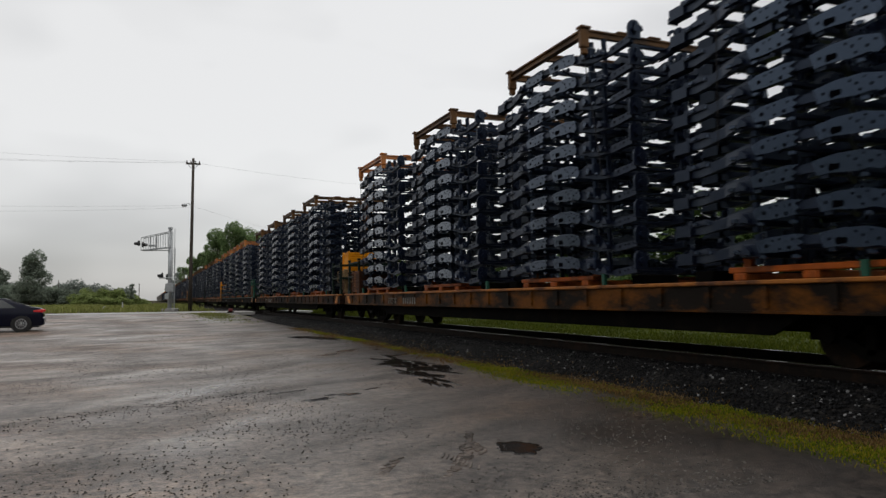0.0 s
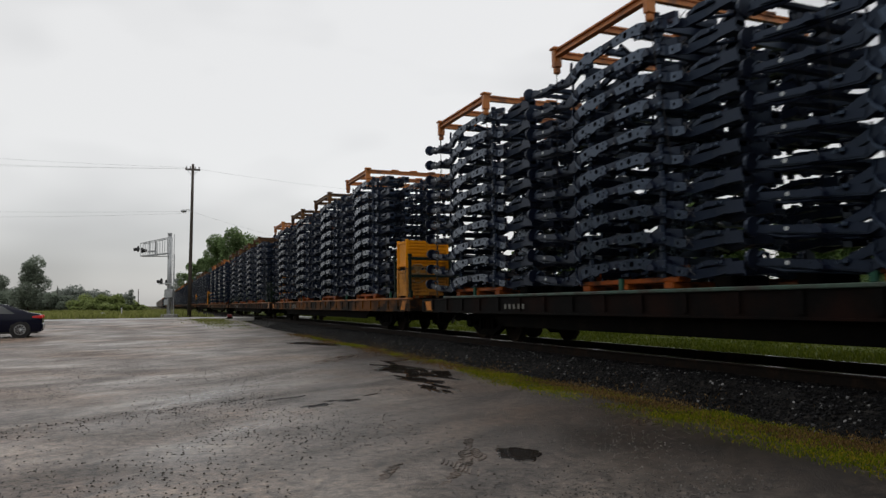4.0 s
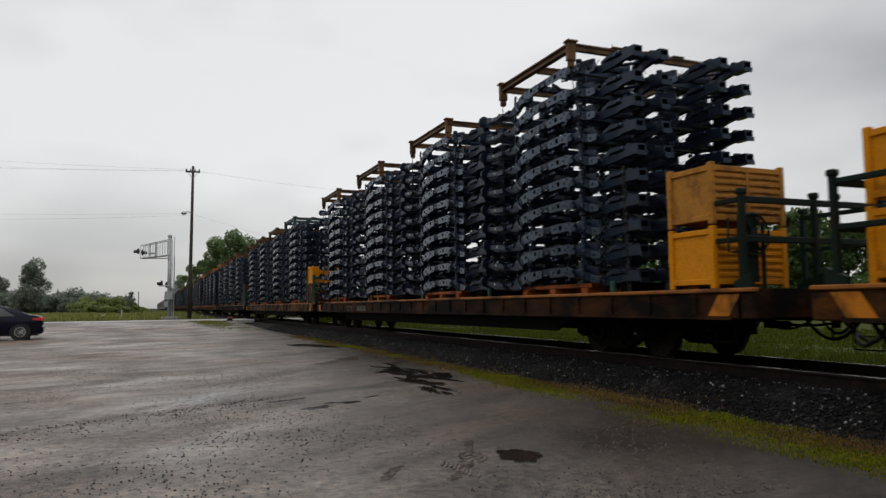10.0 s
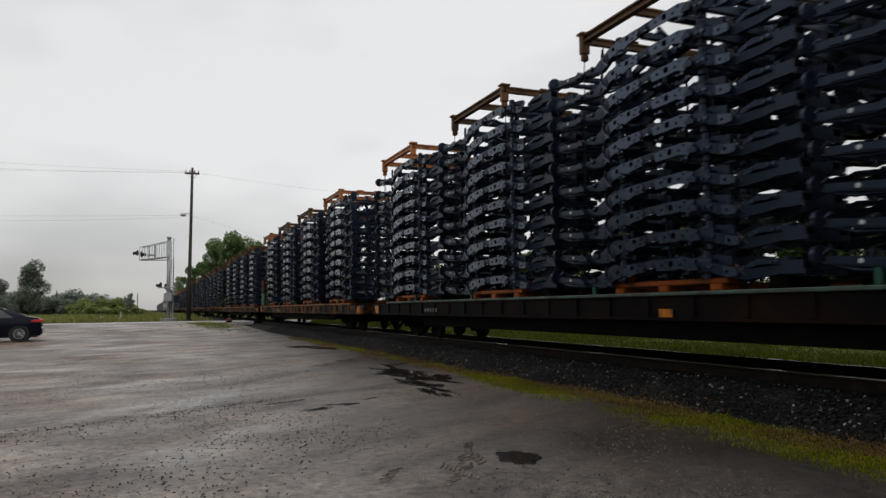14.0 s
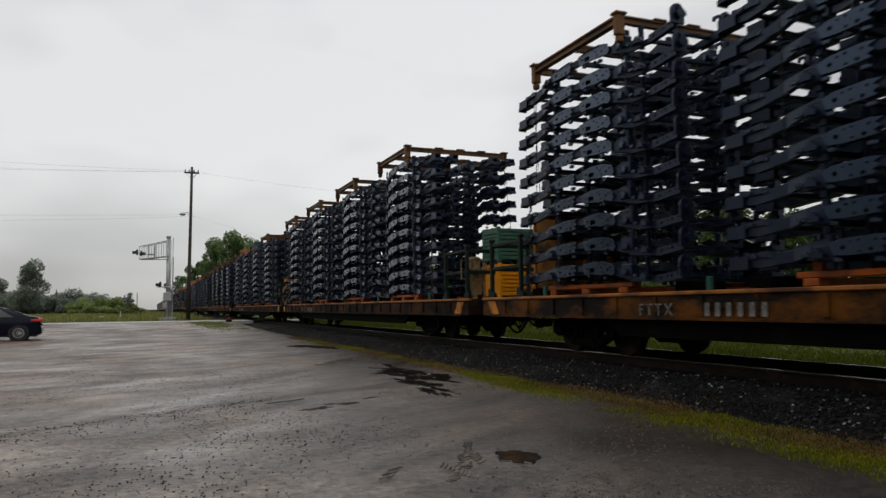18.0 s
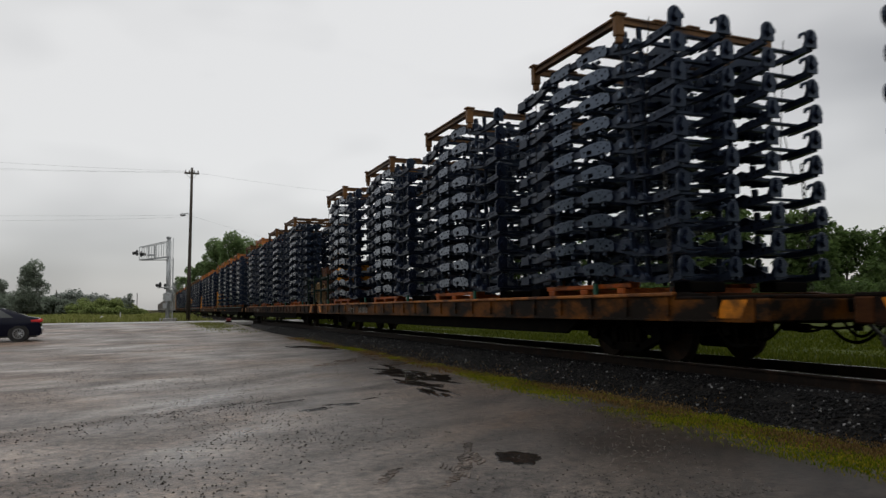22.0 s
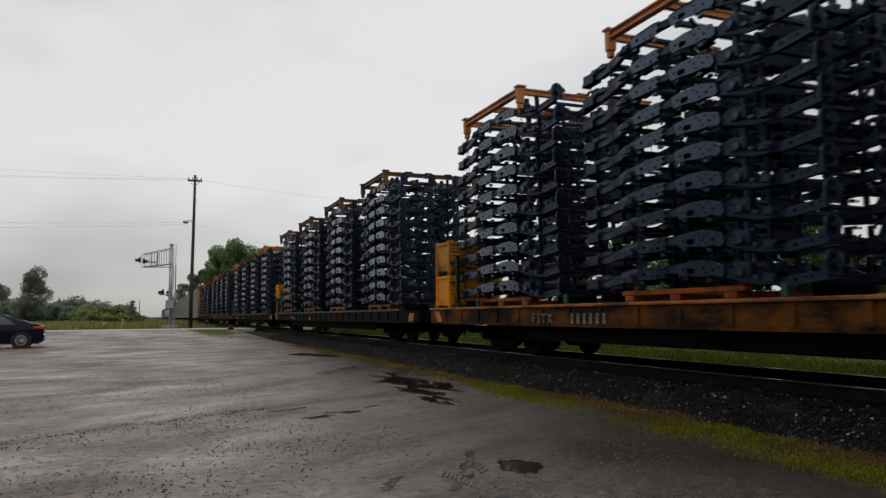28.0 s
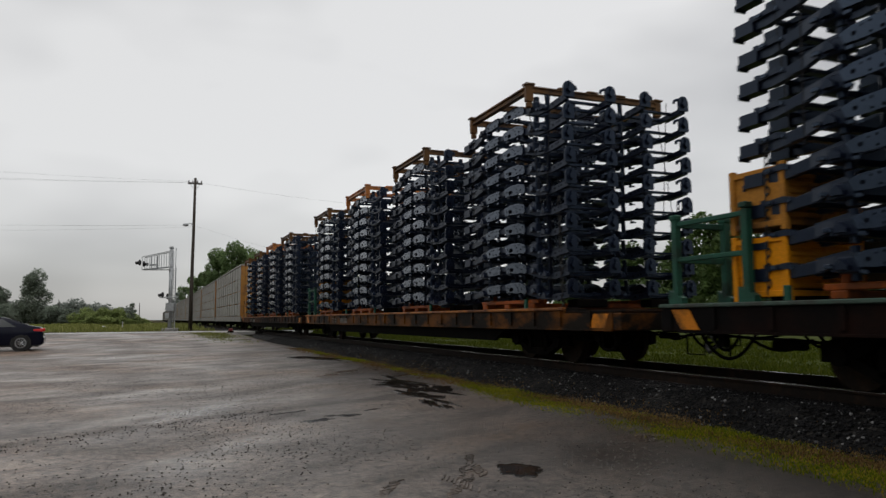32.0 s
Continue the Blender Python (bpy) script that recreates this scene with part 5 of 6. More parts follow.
def frame_stack(kind, colour, end_chain, seed):
    """Two columns of chassis frames side by side, with the spreader on top; local y runs from bracket end to hub end."""
    rng = random.Random(seed)
    layers, gap, low, rise = (10, 0.417, 0.37, 0.287) if kind == "arched" else (10, 0.418, 0.40, 0.22)
    names = {"orange": "an orange", "tan": "a rusty tan", "teal": "a dark teal"}
    st = root("frame_stack", "stack of black truck frames under " + names[colour] + " lifting spreader", "frame stack", group="stacks of truck frames")
    for i in range(layers):
        for s in (-1, 1):
            part("truck_frame", FRAMES[kind], None, st, at=pose(s * 0.9 + rng.uniform(-0.012, 0.012), rng.uniform(-0.03, 0.03), low + i * gap, 0, 0, rng.uniform(-0.25, 0.25)))
    top = low + (layers - 1) * gap + rise
    for name, me in SPREADERS[colour]:
        part(name, me, None, st, at=(0, 1.5, top))
    for s in (-1, 1):
        for y, lean in ((1.56, -11 if kind == "arched" else -1), (4.27, 2 if kind == "arched" else 11)):
            part("tie_rod", TURNBUCKLE, None, st, at=pose(s * 1.61, y, top - 0.3, lean + rng.uniform(-1, 1), 0, 0))
    start, end = 0.2, 5.55
    for s in (-1, 1):
        if end_chain == "hub":
            part("tie_rod", TURNBUCKLE, None, st, at=pose(s * 1.42, end - 0.75, top - 0.05, -5, 0, 0))
        if end_chain == "hub":
            part("chain", CHAIN, None, st, at=pose(s * 1.42, end - 0.5, top - 2.3, 2, 0, 0))
        if end_chain == "bracket":
            part("tie_rod", TURNBUCKLE, None, st, at=pose(s * 1.24, start + 0.6, top - 0.1, 5, 0, 0))
            part("chain", CHAIN, None, st, at=pose(s * 1.24, start + 0.4, top - 2.35, -2, 0, 0))
    return st


def wheel_bm(s):
    bm = disc(fresh(), (s * 0.72, 0, 0), 0.42, 0.13, "X", 26)
    disc(bm, (s * 0.665, 0, 0), 0.45, 0.03, "X", 26)
    disc(bm, (s * 0.80, 0, 0), 0.15, 0.08, "X", 12)
    for k in range(3):
        a = math.tau * k / 3
        disc(bm, (s * 0.84, 0.08 * math.cos(a), 0.08 * math.sin(a)), 0.022, 0.05, "X", 6)
    return bm


WHEEL = {s: mesh_of("wheel", wheel_bm(s), RUST_IRON) for s in (-1, 1)}
AXLE = mesh_of("axle", disc(fresh(), (0, 0, 0), 0.085, 1.9, "X", 10), UNDER_BLACK)


def side_frame_mesh(side):
    bm = fresh()
    for s in (side,):
        x = s * 1.0
        beam(bm, [(x, -1.15, 0.46, 0.14, 0.24), (x, -0.75, 0.5, 0.16, 0.3), (x, -0.42, 0.62, 0.16, 0.16), (x, 0.42, 0.62, 0.16, 0.16), (x, 0.75, 0.5, 0.16, 0.3), (x, 1.15, 0.46, 0.14, 0.24)])
        beam(bm, [(x, -0.8, 0.38, 0.14, 0.12), (x, -0.38, 0.2, 0.16, 0.13), (x, 0.38, 0.2, 0.16, 0.13), (x, 0.8, 0.38, 0.14, 0.12)])
        for y in (-0.33, 0.33):
            block(bm, (x - 0.08, y - 0.06, 0.2), (x + 0.08, y + 0.06, 0.66))
        for y in (-0.14, 0.0, 0.14):
            tube(bm, [(x + s * 0.02, y, 0.27), (x + s * 0.02, y, 0.5)], 0.06, 7)
        for y in (-0.86, 0.86):
            disc(bm, (x + s * 0.09, y, 0.42), 0.12, 0.1, "X", 12)
    return mesh_of("side_frame", bm, UNDER_BLACK)


SIDE_FRAME = {s: side_frame_mesh(s) for s in (-1, 1)}
BOLSTER = mesh_of("truck_bolster", block(fresh(), (-1.05, -0.17, 0.42), (1.05, 0.17, 0.66), 0.04), UNDER_BLACK)
WHEELSETS = []


def truck(parent, y, k):
    t = part("truck", BOLSTER, None, parent, "grimy black truck", at=(0, y, 0))
    for s in (-1, 1):
        part("side_frame", SIDE_FRAME[s], None, t)
    for dy in (-0.86, 0.86):
        ax = part("wheelset", AXLE, None, parent, at=(0, y + dy, 0.42))
        WHEELSETS.append((ax, Vector((0, y + dy, 0.42)), k, 1 if k > 19 or CARS[k][0] == P else -1))
        for s in (-1, 1):
            part("wheel", WHEEL[s], None, ax)
    return t


def coupler_mesh():
    bm = block(fresh(), (-0.09, -0.5, 0.78), (0.09, 0.3, 0.96), 0.02)
    block(bm, (-0.17, -0.66, 0.72), (0.14, -0.45, 1.0), 0.04)
    block(bm, (0.06, -0.76, 0.74), (0.17, -0.5, 0.98), 0.03)
    return mesh_of("coupler", bm, UNDER_BLACK)


COUPLER = coupler_mesh()
HOSE = mesh_of("air_hose", tube(fresh(), [(0.35, 0.25, 0.75), (0.42, 0.1, 0.62), (0.43, -0.12, 0.42), (0.36, -0.35, 0.33), (0.22, -0.56, 0.38), (0.16, -0.62, 0.46)], 0.028, 8), HOSE_BLACK, True)
RIG = fresh()
def slack(bm, a, b, drop, radius, n=10):
    """A hose or rod that hangs between two places."""
    a, b = Vector(a), Vector(b)
    tube(bm, [a.lerp(b, i / n) - Vector((0, 0, drop * 4 * (i / n) * (1 - i / n))) for i in range(n + 1)], radius, 6)


for side in (-1, 1):
    slack(RIG, (side * 1.15, 0.35, 0.68), (side * 1.1, 1.35, 0.66), 0.36, 0.026, 14)
    slack(RIG, (side * 0.9, 0.3, 0.66), (side * 1.0, 0.95, 0.64), 0.24, 0.022)
    slack(RIG, (side * 1.0, 1.1, 0.62), (side * 1.05, 2.2, 0.60), 0.16, 0.02)
    tube(RIG, [(side * 1.2, 0.3, 0.66), (side * 1.2, 1.5, 0.60), (side * 1.15, 2.0, 0.60), (side * 1.1, 2.5, 0.56)], 0.02, 6)
    tube(RIG, [(side * 1.36, 0.3, 0.7), (side * 1.36, 0.3, 0.36), (side * 1.36, 0.66, 0.36), (side * 1.36, 0.66, 0.7)], 0.014, 5)
    block(RIG, (side * 1.08, 1.55, 0.46), (side * 0.92, 2.05, 0.58), 0.03)
    block(RIG, (side * 1.3, 0.85, 0.48), (side * 1.22, 0.97, 0.69))
    tube(RIG, [(side * 1.0, 0.75, 0.68), (side * 1.02, 0.78, 0.34)], 0.016, 5)
slack(RIG, (-1.1, 0.16, 0.7), (0.9, 0.2, 0.7), 0.14, 0.02)
END_RIGGING = mesh_of("brake_rigging", RIG, UNDER_BLACK)


def sill_mesh(s, material):
    """A side sill: web, lower flange and stake pockets."""
    bm = fresh()
    x = s * HALF
    block(bm, (x - s * 0.03, 0.08, DECK_Z - 0.38), (x, DECK_L - 1.75, DECK_Z - 0.045))
    block(bm, (x - s * 0.03, DECK_L - 1.75, DECK_Z - 0.38), (x, DECK_L - 0.25, DECK_Z - 0.10))
    block(bm, (x - s * 0.14, 0.25, DECK_Z - 0.41), (x + s * 0.02, DECK_L - 0.25, DECK_Z - 0.38))
    for i in range(25):
        y = 0.95 + i * 1.0
        block(bm, (x, y - 0.05, DECK_Z - 0.34), (x + s * 0.035, y + 0.05, DECK_Z - 0.06))
    return mesh_of("side_sill", bm, material)


def edge_mesh(s, material):
    x = s * HALF
    return mesh_of("deck_edge", block(fresh(), (x - s * 0.10, -0.14, DECK_Z - 0.045), (x + s * 0.045, DECK_L - 1.75, DECK_Z + 0.012), 0.012), material)


def deck_mesh(material):
    bm = block(fresh(), (-HALF + 0.1, -0.16, DECK_Z - 0.05), (HALF - 0.1, DECK_L - 1.75, DECK_Z))
    block(bm, (-HALF + 0.02, DECK_L - 1.75, DECK_Z - 0.10), (HALF - 0.02, DECK_L, DECK_Z - 0.055), 0.01)
    for x in (-HALF + 0.16, HALF - 0.16):
        beam(bm, [(x, DECK_L - 1.75, DECK_Z - 0.02, 0.24, 0.07), (x, DECK_L - 1.35, DECK_Z - 0.045, 0.2, 0.04)])
    for i in range(39):
        y = 0.5 + i * 0.6
        block(bm, (-HALF + 0.1, y, DECK_Z), (HALF - 0.1, y + 0.04, DECK_Z + 0.008))
    return mesh_of("deck", bm, material)


def end_sill_mesh(material, lo, hi):
    bm = block(fresh(), (-HALF, lo, DECK_Z - 0.4), (HALF, 0.24 + lo / 2, hi), 0.02)
    return mesh_of("end_sill", bm, material)


CENTRE = mesh_of("centre_sill", beam(fresh(), [(0, 0.3, 0.88, 0.5, 0.3), (0, 4.3, 0.86, 0.5, 0.34), (0, 4.9, 0.68, 0.55, 0.6), (0, DECK_L - 4.9, 0.68, 0.55, 0.6), (0, DECK_L - 4.3, 0.86, 0.5, 0.34), (0, DECK_L - 0.3, 0.88, 0.5, 0.3)]), UNDER_BLACK)
GIRDER = mesh_of("side_girder", beam(fresh(), [(0, 4.4, 0.8, 0.08, 0.28), (0, 4.95, 0.65, 0.08, 0.54), (0, DECK_L - 4.95, 0.65, 0.08, 0.54), (0, DECK_L - 4.4, 0.8, 0.08, 0.28)]), UNDER_BLACK)

CRADLE_BEAM = mesh_of("load_cradle", block(fresh(), (-1.38, 0, 0), (1.38, 0.22, 0.10), 0.015), ORANGE)
CRADLE_RAIL = mesh_of("cradle_rail", block(fresh(), (-0.08, -0.1, 0.10), (0.08, 2.55, 0.18), 0.012), ORANGE)
CRADLE_STOP = mesh_of("cradle_stop", block(fresh(), (-0.06, -0.07, 0.1), (0.06, 0.07, 0.36), 0.012), ORANGE)
PAD = mesh_of("load_pad", block(fresh(), (-0.35, 0, 0), (0.35, 0.35, 0.16), 0.02), UNDER_BLACK)
POCKET = mesh_of("stake", block(fresh(), (-0.03, -0.045, 0), (0.03, 0.045, 0.19), 0.008), RACK_GREEN)


def slanted(x, y0, y1, z0, z1, lean, material):
    bm = fresh()
    v = [bm.verts.new(p) for p in ((x, y0, z1), (x, y1, z1), (x, y1 + lean, z0), (x, y0 + lean, z0))]
    bm.faces.new(v)
    bmesh.ops.solidify(bm, geom=bm.faces[:], thickness=0.008)
    return mesh_of("orange_panel", bm, material)


def plate(x, y0, y1, z0, z1, material):
    return mesh_of("panel", block(fresh(), (x - 0.006, y0, z0), (x + 0.006, y1, z1)), material)


FX = -HALF - 0.010
BX = HALF + 0.010
PANELS = {}
for s, xx in ((-1, FX), (1, BX)):
    PANELS[s] = ([slanted(xx, 0.10, 0.48, DECK_Z - 0.36, DECK_Z - 0.07, 0.2, ORANGE_BRIGHT), slanted(xx, DECK_L - 0.78, DECK_L - 0.34, DECK_Z - 0.36, DECK_Z - 0.115, -0.12, ORANGE_BRIGHT)],
                 [plate(xx - 0.02 * (s < 0) + 0.02 * (s > 0), y, y + 0.3, DECK_Z - 0.36, DECK_Z - 0.24, ORANGE_BRIGHT) for y in (6.3, 10.35)])


def lettering(text, height):
    """Stencilled letters as a flat mesh with a little thickness, from the built-in font."""
    data = bpy.data.curves.new("stencil", "FONT")
    data.body, data.size, data.extrude, data.space_character, data.resolution_u = text, height / 0.70, 0.003, 1.4, 3
    ob = new("stencil", data)
    me = bpy.data.meshes.new_from_object(ob.evaluated_get(bpy.context.evaluated_depsgraph_get()))
    bpy.data.objects.remove(ob)
    bpy.data.curves.remove(data)
    me.name = "reporting_mark"
    me.materials.clear()
    me.materials.append(MARK_WHITE)
    return me


def stroke_mesh(count, height):
    """A number that stands as plain upright strokes."""
    bm = fresh()
    for i in range(count):
        block(bm, (i * 0.2, 0, -0.003), (i * 0.2 + 0.085, height, 0.003))
    return mesh_of("car_number", bm, MARK_WHITE)


LETTERS, NUMBER, SMALL_MARKS = lettering("FTTX", 0.185), stroke_mesh(1, 0.185), stroke_mesh(5, 0.1)


def on_sill(s, y, z):
    """The pose of writing on a side sill, reading from the far end to the near end as one looks at the car."""
    m = Matrix(((0, 0, s, s * (HALF + 0.042)), (s, 0, 0, y), (0, 1, 0, z), (0, 0, 0, 1)))
    return m


BRAKE = fresh()
ring(BRAKE, (0, 0, 0), 0.28, 0.018, "Y", 24)
for k in range(6):
    a = math.tau * k / 6
    tube(BRAKE, [(0, 0, 0), (0.28 * math.cos(a), 0.008, 0.28 * math.sin(a))], 0.016, 5)
disc(BRAKE, (0, 0.02, 0), 0.07, 0.1, "Y", 12)
BRAKE_WHEEL = {n: mesh_of("brake_wheel", BRAKE.copy(), m) for n, m in (("tan", BRAKE_TAN), ("green", RACK_GREEN), ("dark", RACK_DARK))}
STAND = fresh()
block(STAND, (-0.05, 0.05, DECK_Z - 0.1), (0.05, 0.13, DECK_Z + 0.95), 0.01)
block(STAND, (-0.14, 0.03, DECK_Z + 0.75), (0.14, 0.17, DECK_Z + 1.05), 0.03)
block(STAND, (0.22, 0.05, DECK_Z - 0.1), (0.27, 0.10, DECK_Z + 0.9), 0.01)
block(STAND, (-0.12, 0.10, DECK_Z + 0.1), (0.2, 0.125, DECK_Z + 0.72), 0.01)
tube(STAND, [(-0.2, 0.06, DECK_Z), (-0.2, 0.06, DECK_Z + 0.95), (-0.38, 0.06, DECK_Z + 0.95), (-0.38, 0.06, DECK_Z + 0.5), (-0.22, 0.06, DECK_Z + 0.5)], 0.016, 5)
STAND = {n: mesh_of("brake_stand", STAND.copy(), m) for n, m in (("tan", BRAKE_TAN), ("green", RACK_GREEN), ("dark", RACK_DARK))}


def rack_mesh(material, w):
    """The end rack that holds the bins: posts on broad feet, joined by rails across the car. Each is listed with its name."""
    out = []
    for x, y in ((-1.34, 0.12), (-0.02, 0.12), (0.4, 0.12), (1.34, 0.12), (-1.34, 1.5), (1.34, 1.5)):
        bm = block(fresh(), (x - w, y - w, DECK_Z), (x + w, y + w, DECK_Z + (1.32 if y < 1 else 1.25)), 0.012)
        beam(bm, [(x, y - 0.14, DECK_Z + 0.11, w * 2 - 0.004, 0.22), (x, y + 0.14, DECK_Z + 0.05, w * 2 - 0.004, 0.1)])
        block(bm, (x - w - 0.015, y - w - 0.015, DECK_Z + 1.26), (x + w + 0.015, y + w + 0.015, DECK_Z + 1.34), 0.015)
        out.append(("rack_post", mesh_of("rack_post", bm, material)))
    for z in (0.62, 1.15):
        out.append(("rack_rail", mesh_of("rack_rail", block(fresh(), (-1.3, 0.09, DECK_Z + z), (1.3, 0.15, DECK_Z + z + 0.09), 0.01), material)))
    for x in (-1.34, 1.34):
        for z in (0.62, 1.15):
            out.append(("side_rail", mesh_of("side_rail", block(fresh(), (x - 0.03, 0.17, DECK_Z + z + 0.01), (x + 0.03, 1.45, DECK_Z + z + 0.08), 0.01), material)))
    return out


RACKS = {"green": rack_mesh(RACK_GREEN, 0.055), "dark": rack_mesh(RACK_DARK, 0.042)}
DECKS = {}
for name, web, top, edge in (("yellow", DECK_YELLOW, DECK_BROWN, EDGE_RUST), ("brown", DECK_BROWN, DECK_BROWN, EDGE_RUST), ("dark", DECK_DARK, DECK_DARK, EDGE_GREEN)):
    DECKS[name] = {"deck": deck_mesh(top), "end": end_sill_mesh(web, -0.16, DECK_Z - 0.051), "hub_end": end_sill_mesh(web, 0.0, DECK_Z - 0.101), "sill": {s: sill_mesh(s, web) for s in (-1, 1)}, "edge": {s: edge_mesh(s, edge) for s in (-1, 1)}}
CAR_WORDS = {"yellow": "long weathered yellow railway flat car loaded with truck frames", "brown": "long rusty brown railway flat car loaded with truck frames", "dark": "long dark railway flat car with green deck edges"}


LAYOUT = {"bins ahead": (2.19, 5.8), "bins behind": (1.2, 5.9)}


def flat_car(k, way, colour, rack, wheel, rng):
    """Local y from the bin end (0) to the hub end, z from the rail head."""
    d = DECKS[colour]
    first, step = LAYOUT[way]
    near = -1 if way == "bins ahead" else 1
    c = root("flat_car", CAR_WORDS[colour], "railway car", group="flat cars of the train")
    part("deck", d["deck"], None, c)
    for s in (-1, 1):
        part("side_sill", d["sill"][s], None, c)
        part("deck_edge", d["edge"][s], None, c)
        for me in PANELS[s][0]:
            part("end_panel", me, None, c, "orange slanted end panel")
        if colour == "dark":
            for me in PANELS[s][1]:
                part("side_panel", me, None, c, "small orange side panel")
            part("small_marks", SMALL_MARKS, None, c, "small worn white marks", at=on_sill(s, 20.6 if s < 0 else 5.25, DECK_Z - 0.3))
        else:
            y, z = (20.25 if s < 0 else 5.6), DECK_Z - 0.345
            part("reporting_mark", LETTERS, None, c, "worn white stencilled letters", at=on_sill(s, y, z))
            for i in range(6):
                part("number_stroke", NUMBER, None, c, "worn white stencilled stroke", at=on_sill(s, y + s * 1.45, z) @ Matrix.Translation((i * 0.2, 0, 0)))

    part("end_sill", d["end"], None, c)
    part("end_sill", d["hub_end"], None, c, at=pose(0, DECK_L, 0, 0, 0, 180))
    part("centre_sill", CENTRE, None, c)
    for x in (-1.3, 1.3):
        part("side_girder", GIRDER, None, c, at=(x, 0, 0))
    for y in (3.45, DECK_L - 3.45):
        truck(c, y, k)
    for m in (None, pose(0, DECK_L, 0, 0, 0, 180)):
        part("coupler", COUPLER, None, c, at=m)
        part("air_hose", HOSE, None, c, at=m)
        part("brake_rigging", END_RIGGING, None, c, at=m)
    for i in range(4):
        cradle = part("load_cradle", CRADLE_BEAM, None, c, "orange steel load cradle", at=(rng.uniform(-0.02, 0.02), first + step * i + 1.5 + rng.uniform(-0.05, 0.05), DECK_Z + 0.012))
        for y in (1.1, 2.2):
            part("cradle_beam", CRADLE_BEAM, None, cradle, at=(0, y, 0))
        for x in (-1.28, 1.28):
            part("cradle_rail", CRADLE_RAIL, None, cradle, at=(x, 0, 0))
        for y in (0.05, 2.35):
            part("cradle_stop", CRADLE_STOP, None, cradle, at=(near * 1.12, y, 0))
        for y in (0.5, 4.9):
            for x in (-0.85, 0.85):
                part("load_pad", PAD, None, c, at=(x, first + step * i + y, DECK_Z + 0.012))
    for i in range(5):
        part("stake", POCKET, None, c, at=(near * (HALF - 0.05), 2.4 + i * 4.9 + rng.uniform(-0.6, 0.6), DECK_Z + 0.012))
    part("brake_stand", STAND[wheel], None, c, at=(-1.05, 0.22, 0))
    part("brake_wheel", BRAKE_WHEEL[wheel], None, c, "round hand brake wheel", at=(-1.05, 0.22, DECK_Z + 0.74))
    if rack:
        for name, me in RACKS[rack]:
            part(name, me, None, c)
    return c


def bin_meshes(material):
    """A steel bin: pressed walls with ribs, rim, corner posts and feet."""
    out = {}
    bm = fresh()
    w, l, h = 0.66, 0.42, 0.84
    rings = [[bm.verts.new((sx * (w - d), sy * (l - d), z)) for sx, sy in ((-1, -1), (1, -1), (1, 1), (-1, 1))] for d, z in ((0, 0.06), (0, h), (0.03, h), (0.03, 0.10))]
    bm.faces.new(rings[0][::-1])
    bm.faces.new(rings[3])
    for a, c in zip(rings, rings[1:]):
        for i in range(4):
            bm.faces.new((a[i], a[(i + 1) % 4], c[(i + 1) % 4], c[i]))
    out["wall"] = mesh_of("wall", bm, material)
    bm = fresh()
    for s in (-1, 1):
        block(bm, (s * w, -l - 0.02, h - 0.08), (s * (w + 0.03), l + 0.02, h), 0.008)
        block(bm, (-w, s * l, h - 0.08), (w, s * (l + 0.03), h), 0.008)
        block(bm, (s * w, -l - 0.02, 0.06), (s * (w + 0.03), l + 0.02, 0.14), 0.008)
        block(bm, (-w, s * l, 0.06), (w, s * (l + 0.03), 0.14), 0.008)
    out["rim"] = mesh_of("rim", bm, material)
    out["rib"] = mesh_of("rib", block(fresh(), (-0.29, -0.016, -0.03), (0.29, 0.016, 0.03), 0.01), material)
    out["bay_post"] = mesh_of("bay_post", block(fresh(), (-0.03, -0.022, 0.06), (0.03, 0.022, h), 0.008), material)
    out["slat"] = mesh_of("slat", block(fresh(), (-0.02, -0.36, -0.034), (0.02, 0.36, 0.034), 0.012), material)
    bm = fresh()
    block(bm, (-0.045, -0.045, 0), (0.045, 0.045, h + 0.04), 0.012)
    out["post"] = mesh_of("corner_post", bm, material)
    return out


BINS = {"yellow": bin_meshes(BIN_YELLOW), "rust": bin_meshes(BIN_RUST), "tan": bin_meshes(BIN_TAN), "green": bin_meshes(BIN_GREEN)}
BIN_WORDS = {"yellow": "ribbed yellow steel bin on the end of a flat car", "rust": "ribbed rusty brown steel bin on a flat car", "tan": "ribbed worn tan steel bin on a flat car", "green": "ribbed dark green steel bin on a flat car"}


def steel_bin(colour):
    b = root("steel_bin", BIN_WORDS[colour], "bin", group="steel bins on the train")
    m = BINS[colour]
    part("wall", m["wall"], None, b)
    part("rim", m["rim"], None, b)
    for sx in (-1, 1):
        for sy in (-1, 1):
            part("corner_post", m["post"], None, b, at=(sx * 0.655, sy * 0.415, 0))
    for sy in (-1, 1):
        for sx in (-1, 1):
            for i in range(6):
                part("rib", m["rib"], None, b, at=(sx * 0.32, sy * 0.43, 0.2 + i * 0.1))
        part("bay_post", m["bay_post"], None, b, at=(0, sy * 0.43, 0))
    if colour in ("rust", "green"):
        for sx in (-1, 1):
            for i in range(7):
                part("slat", m["slat"], None, b, at=(sx * 0.67, 0, 0.19 + i * 0.093))
    return b


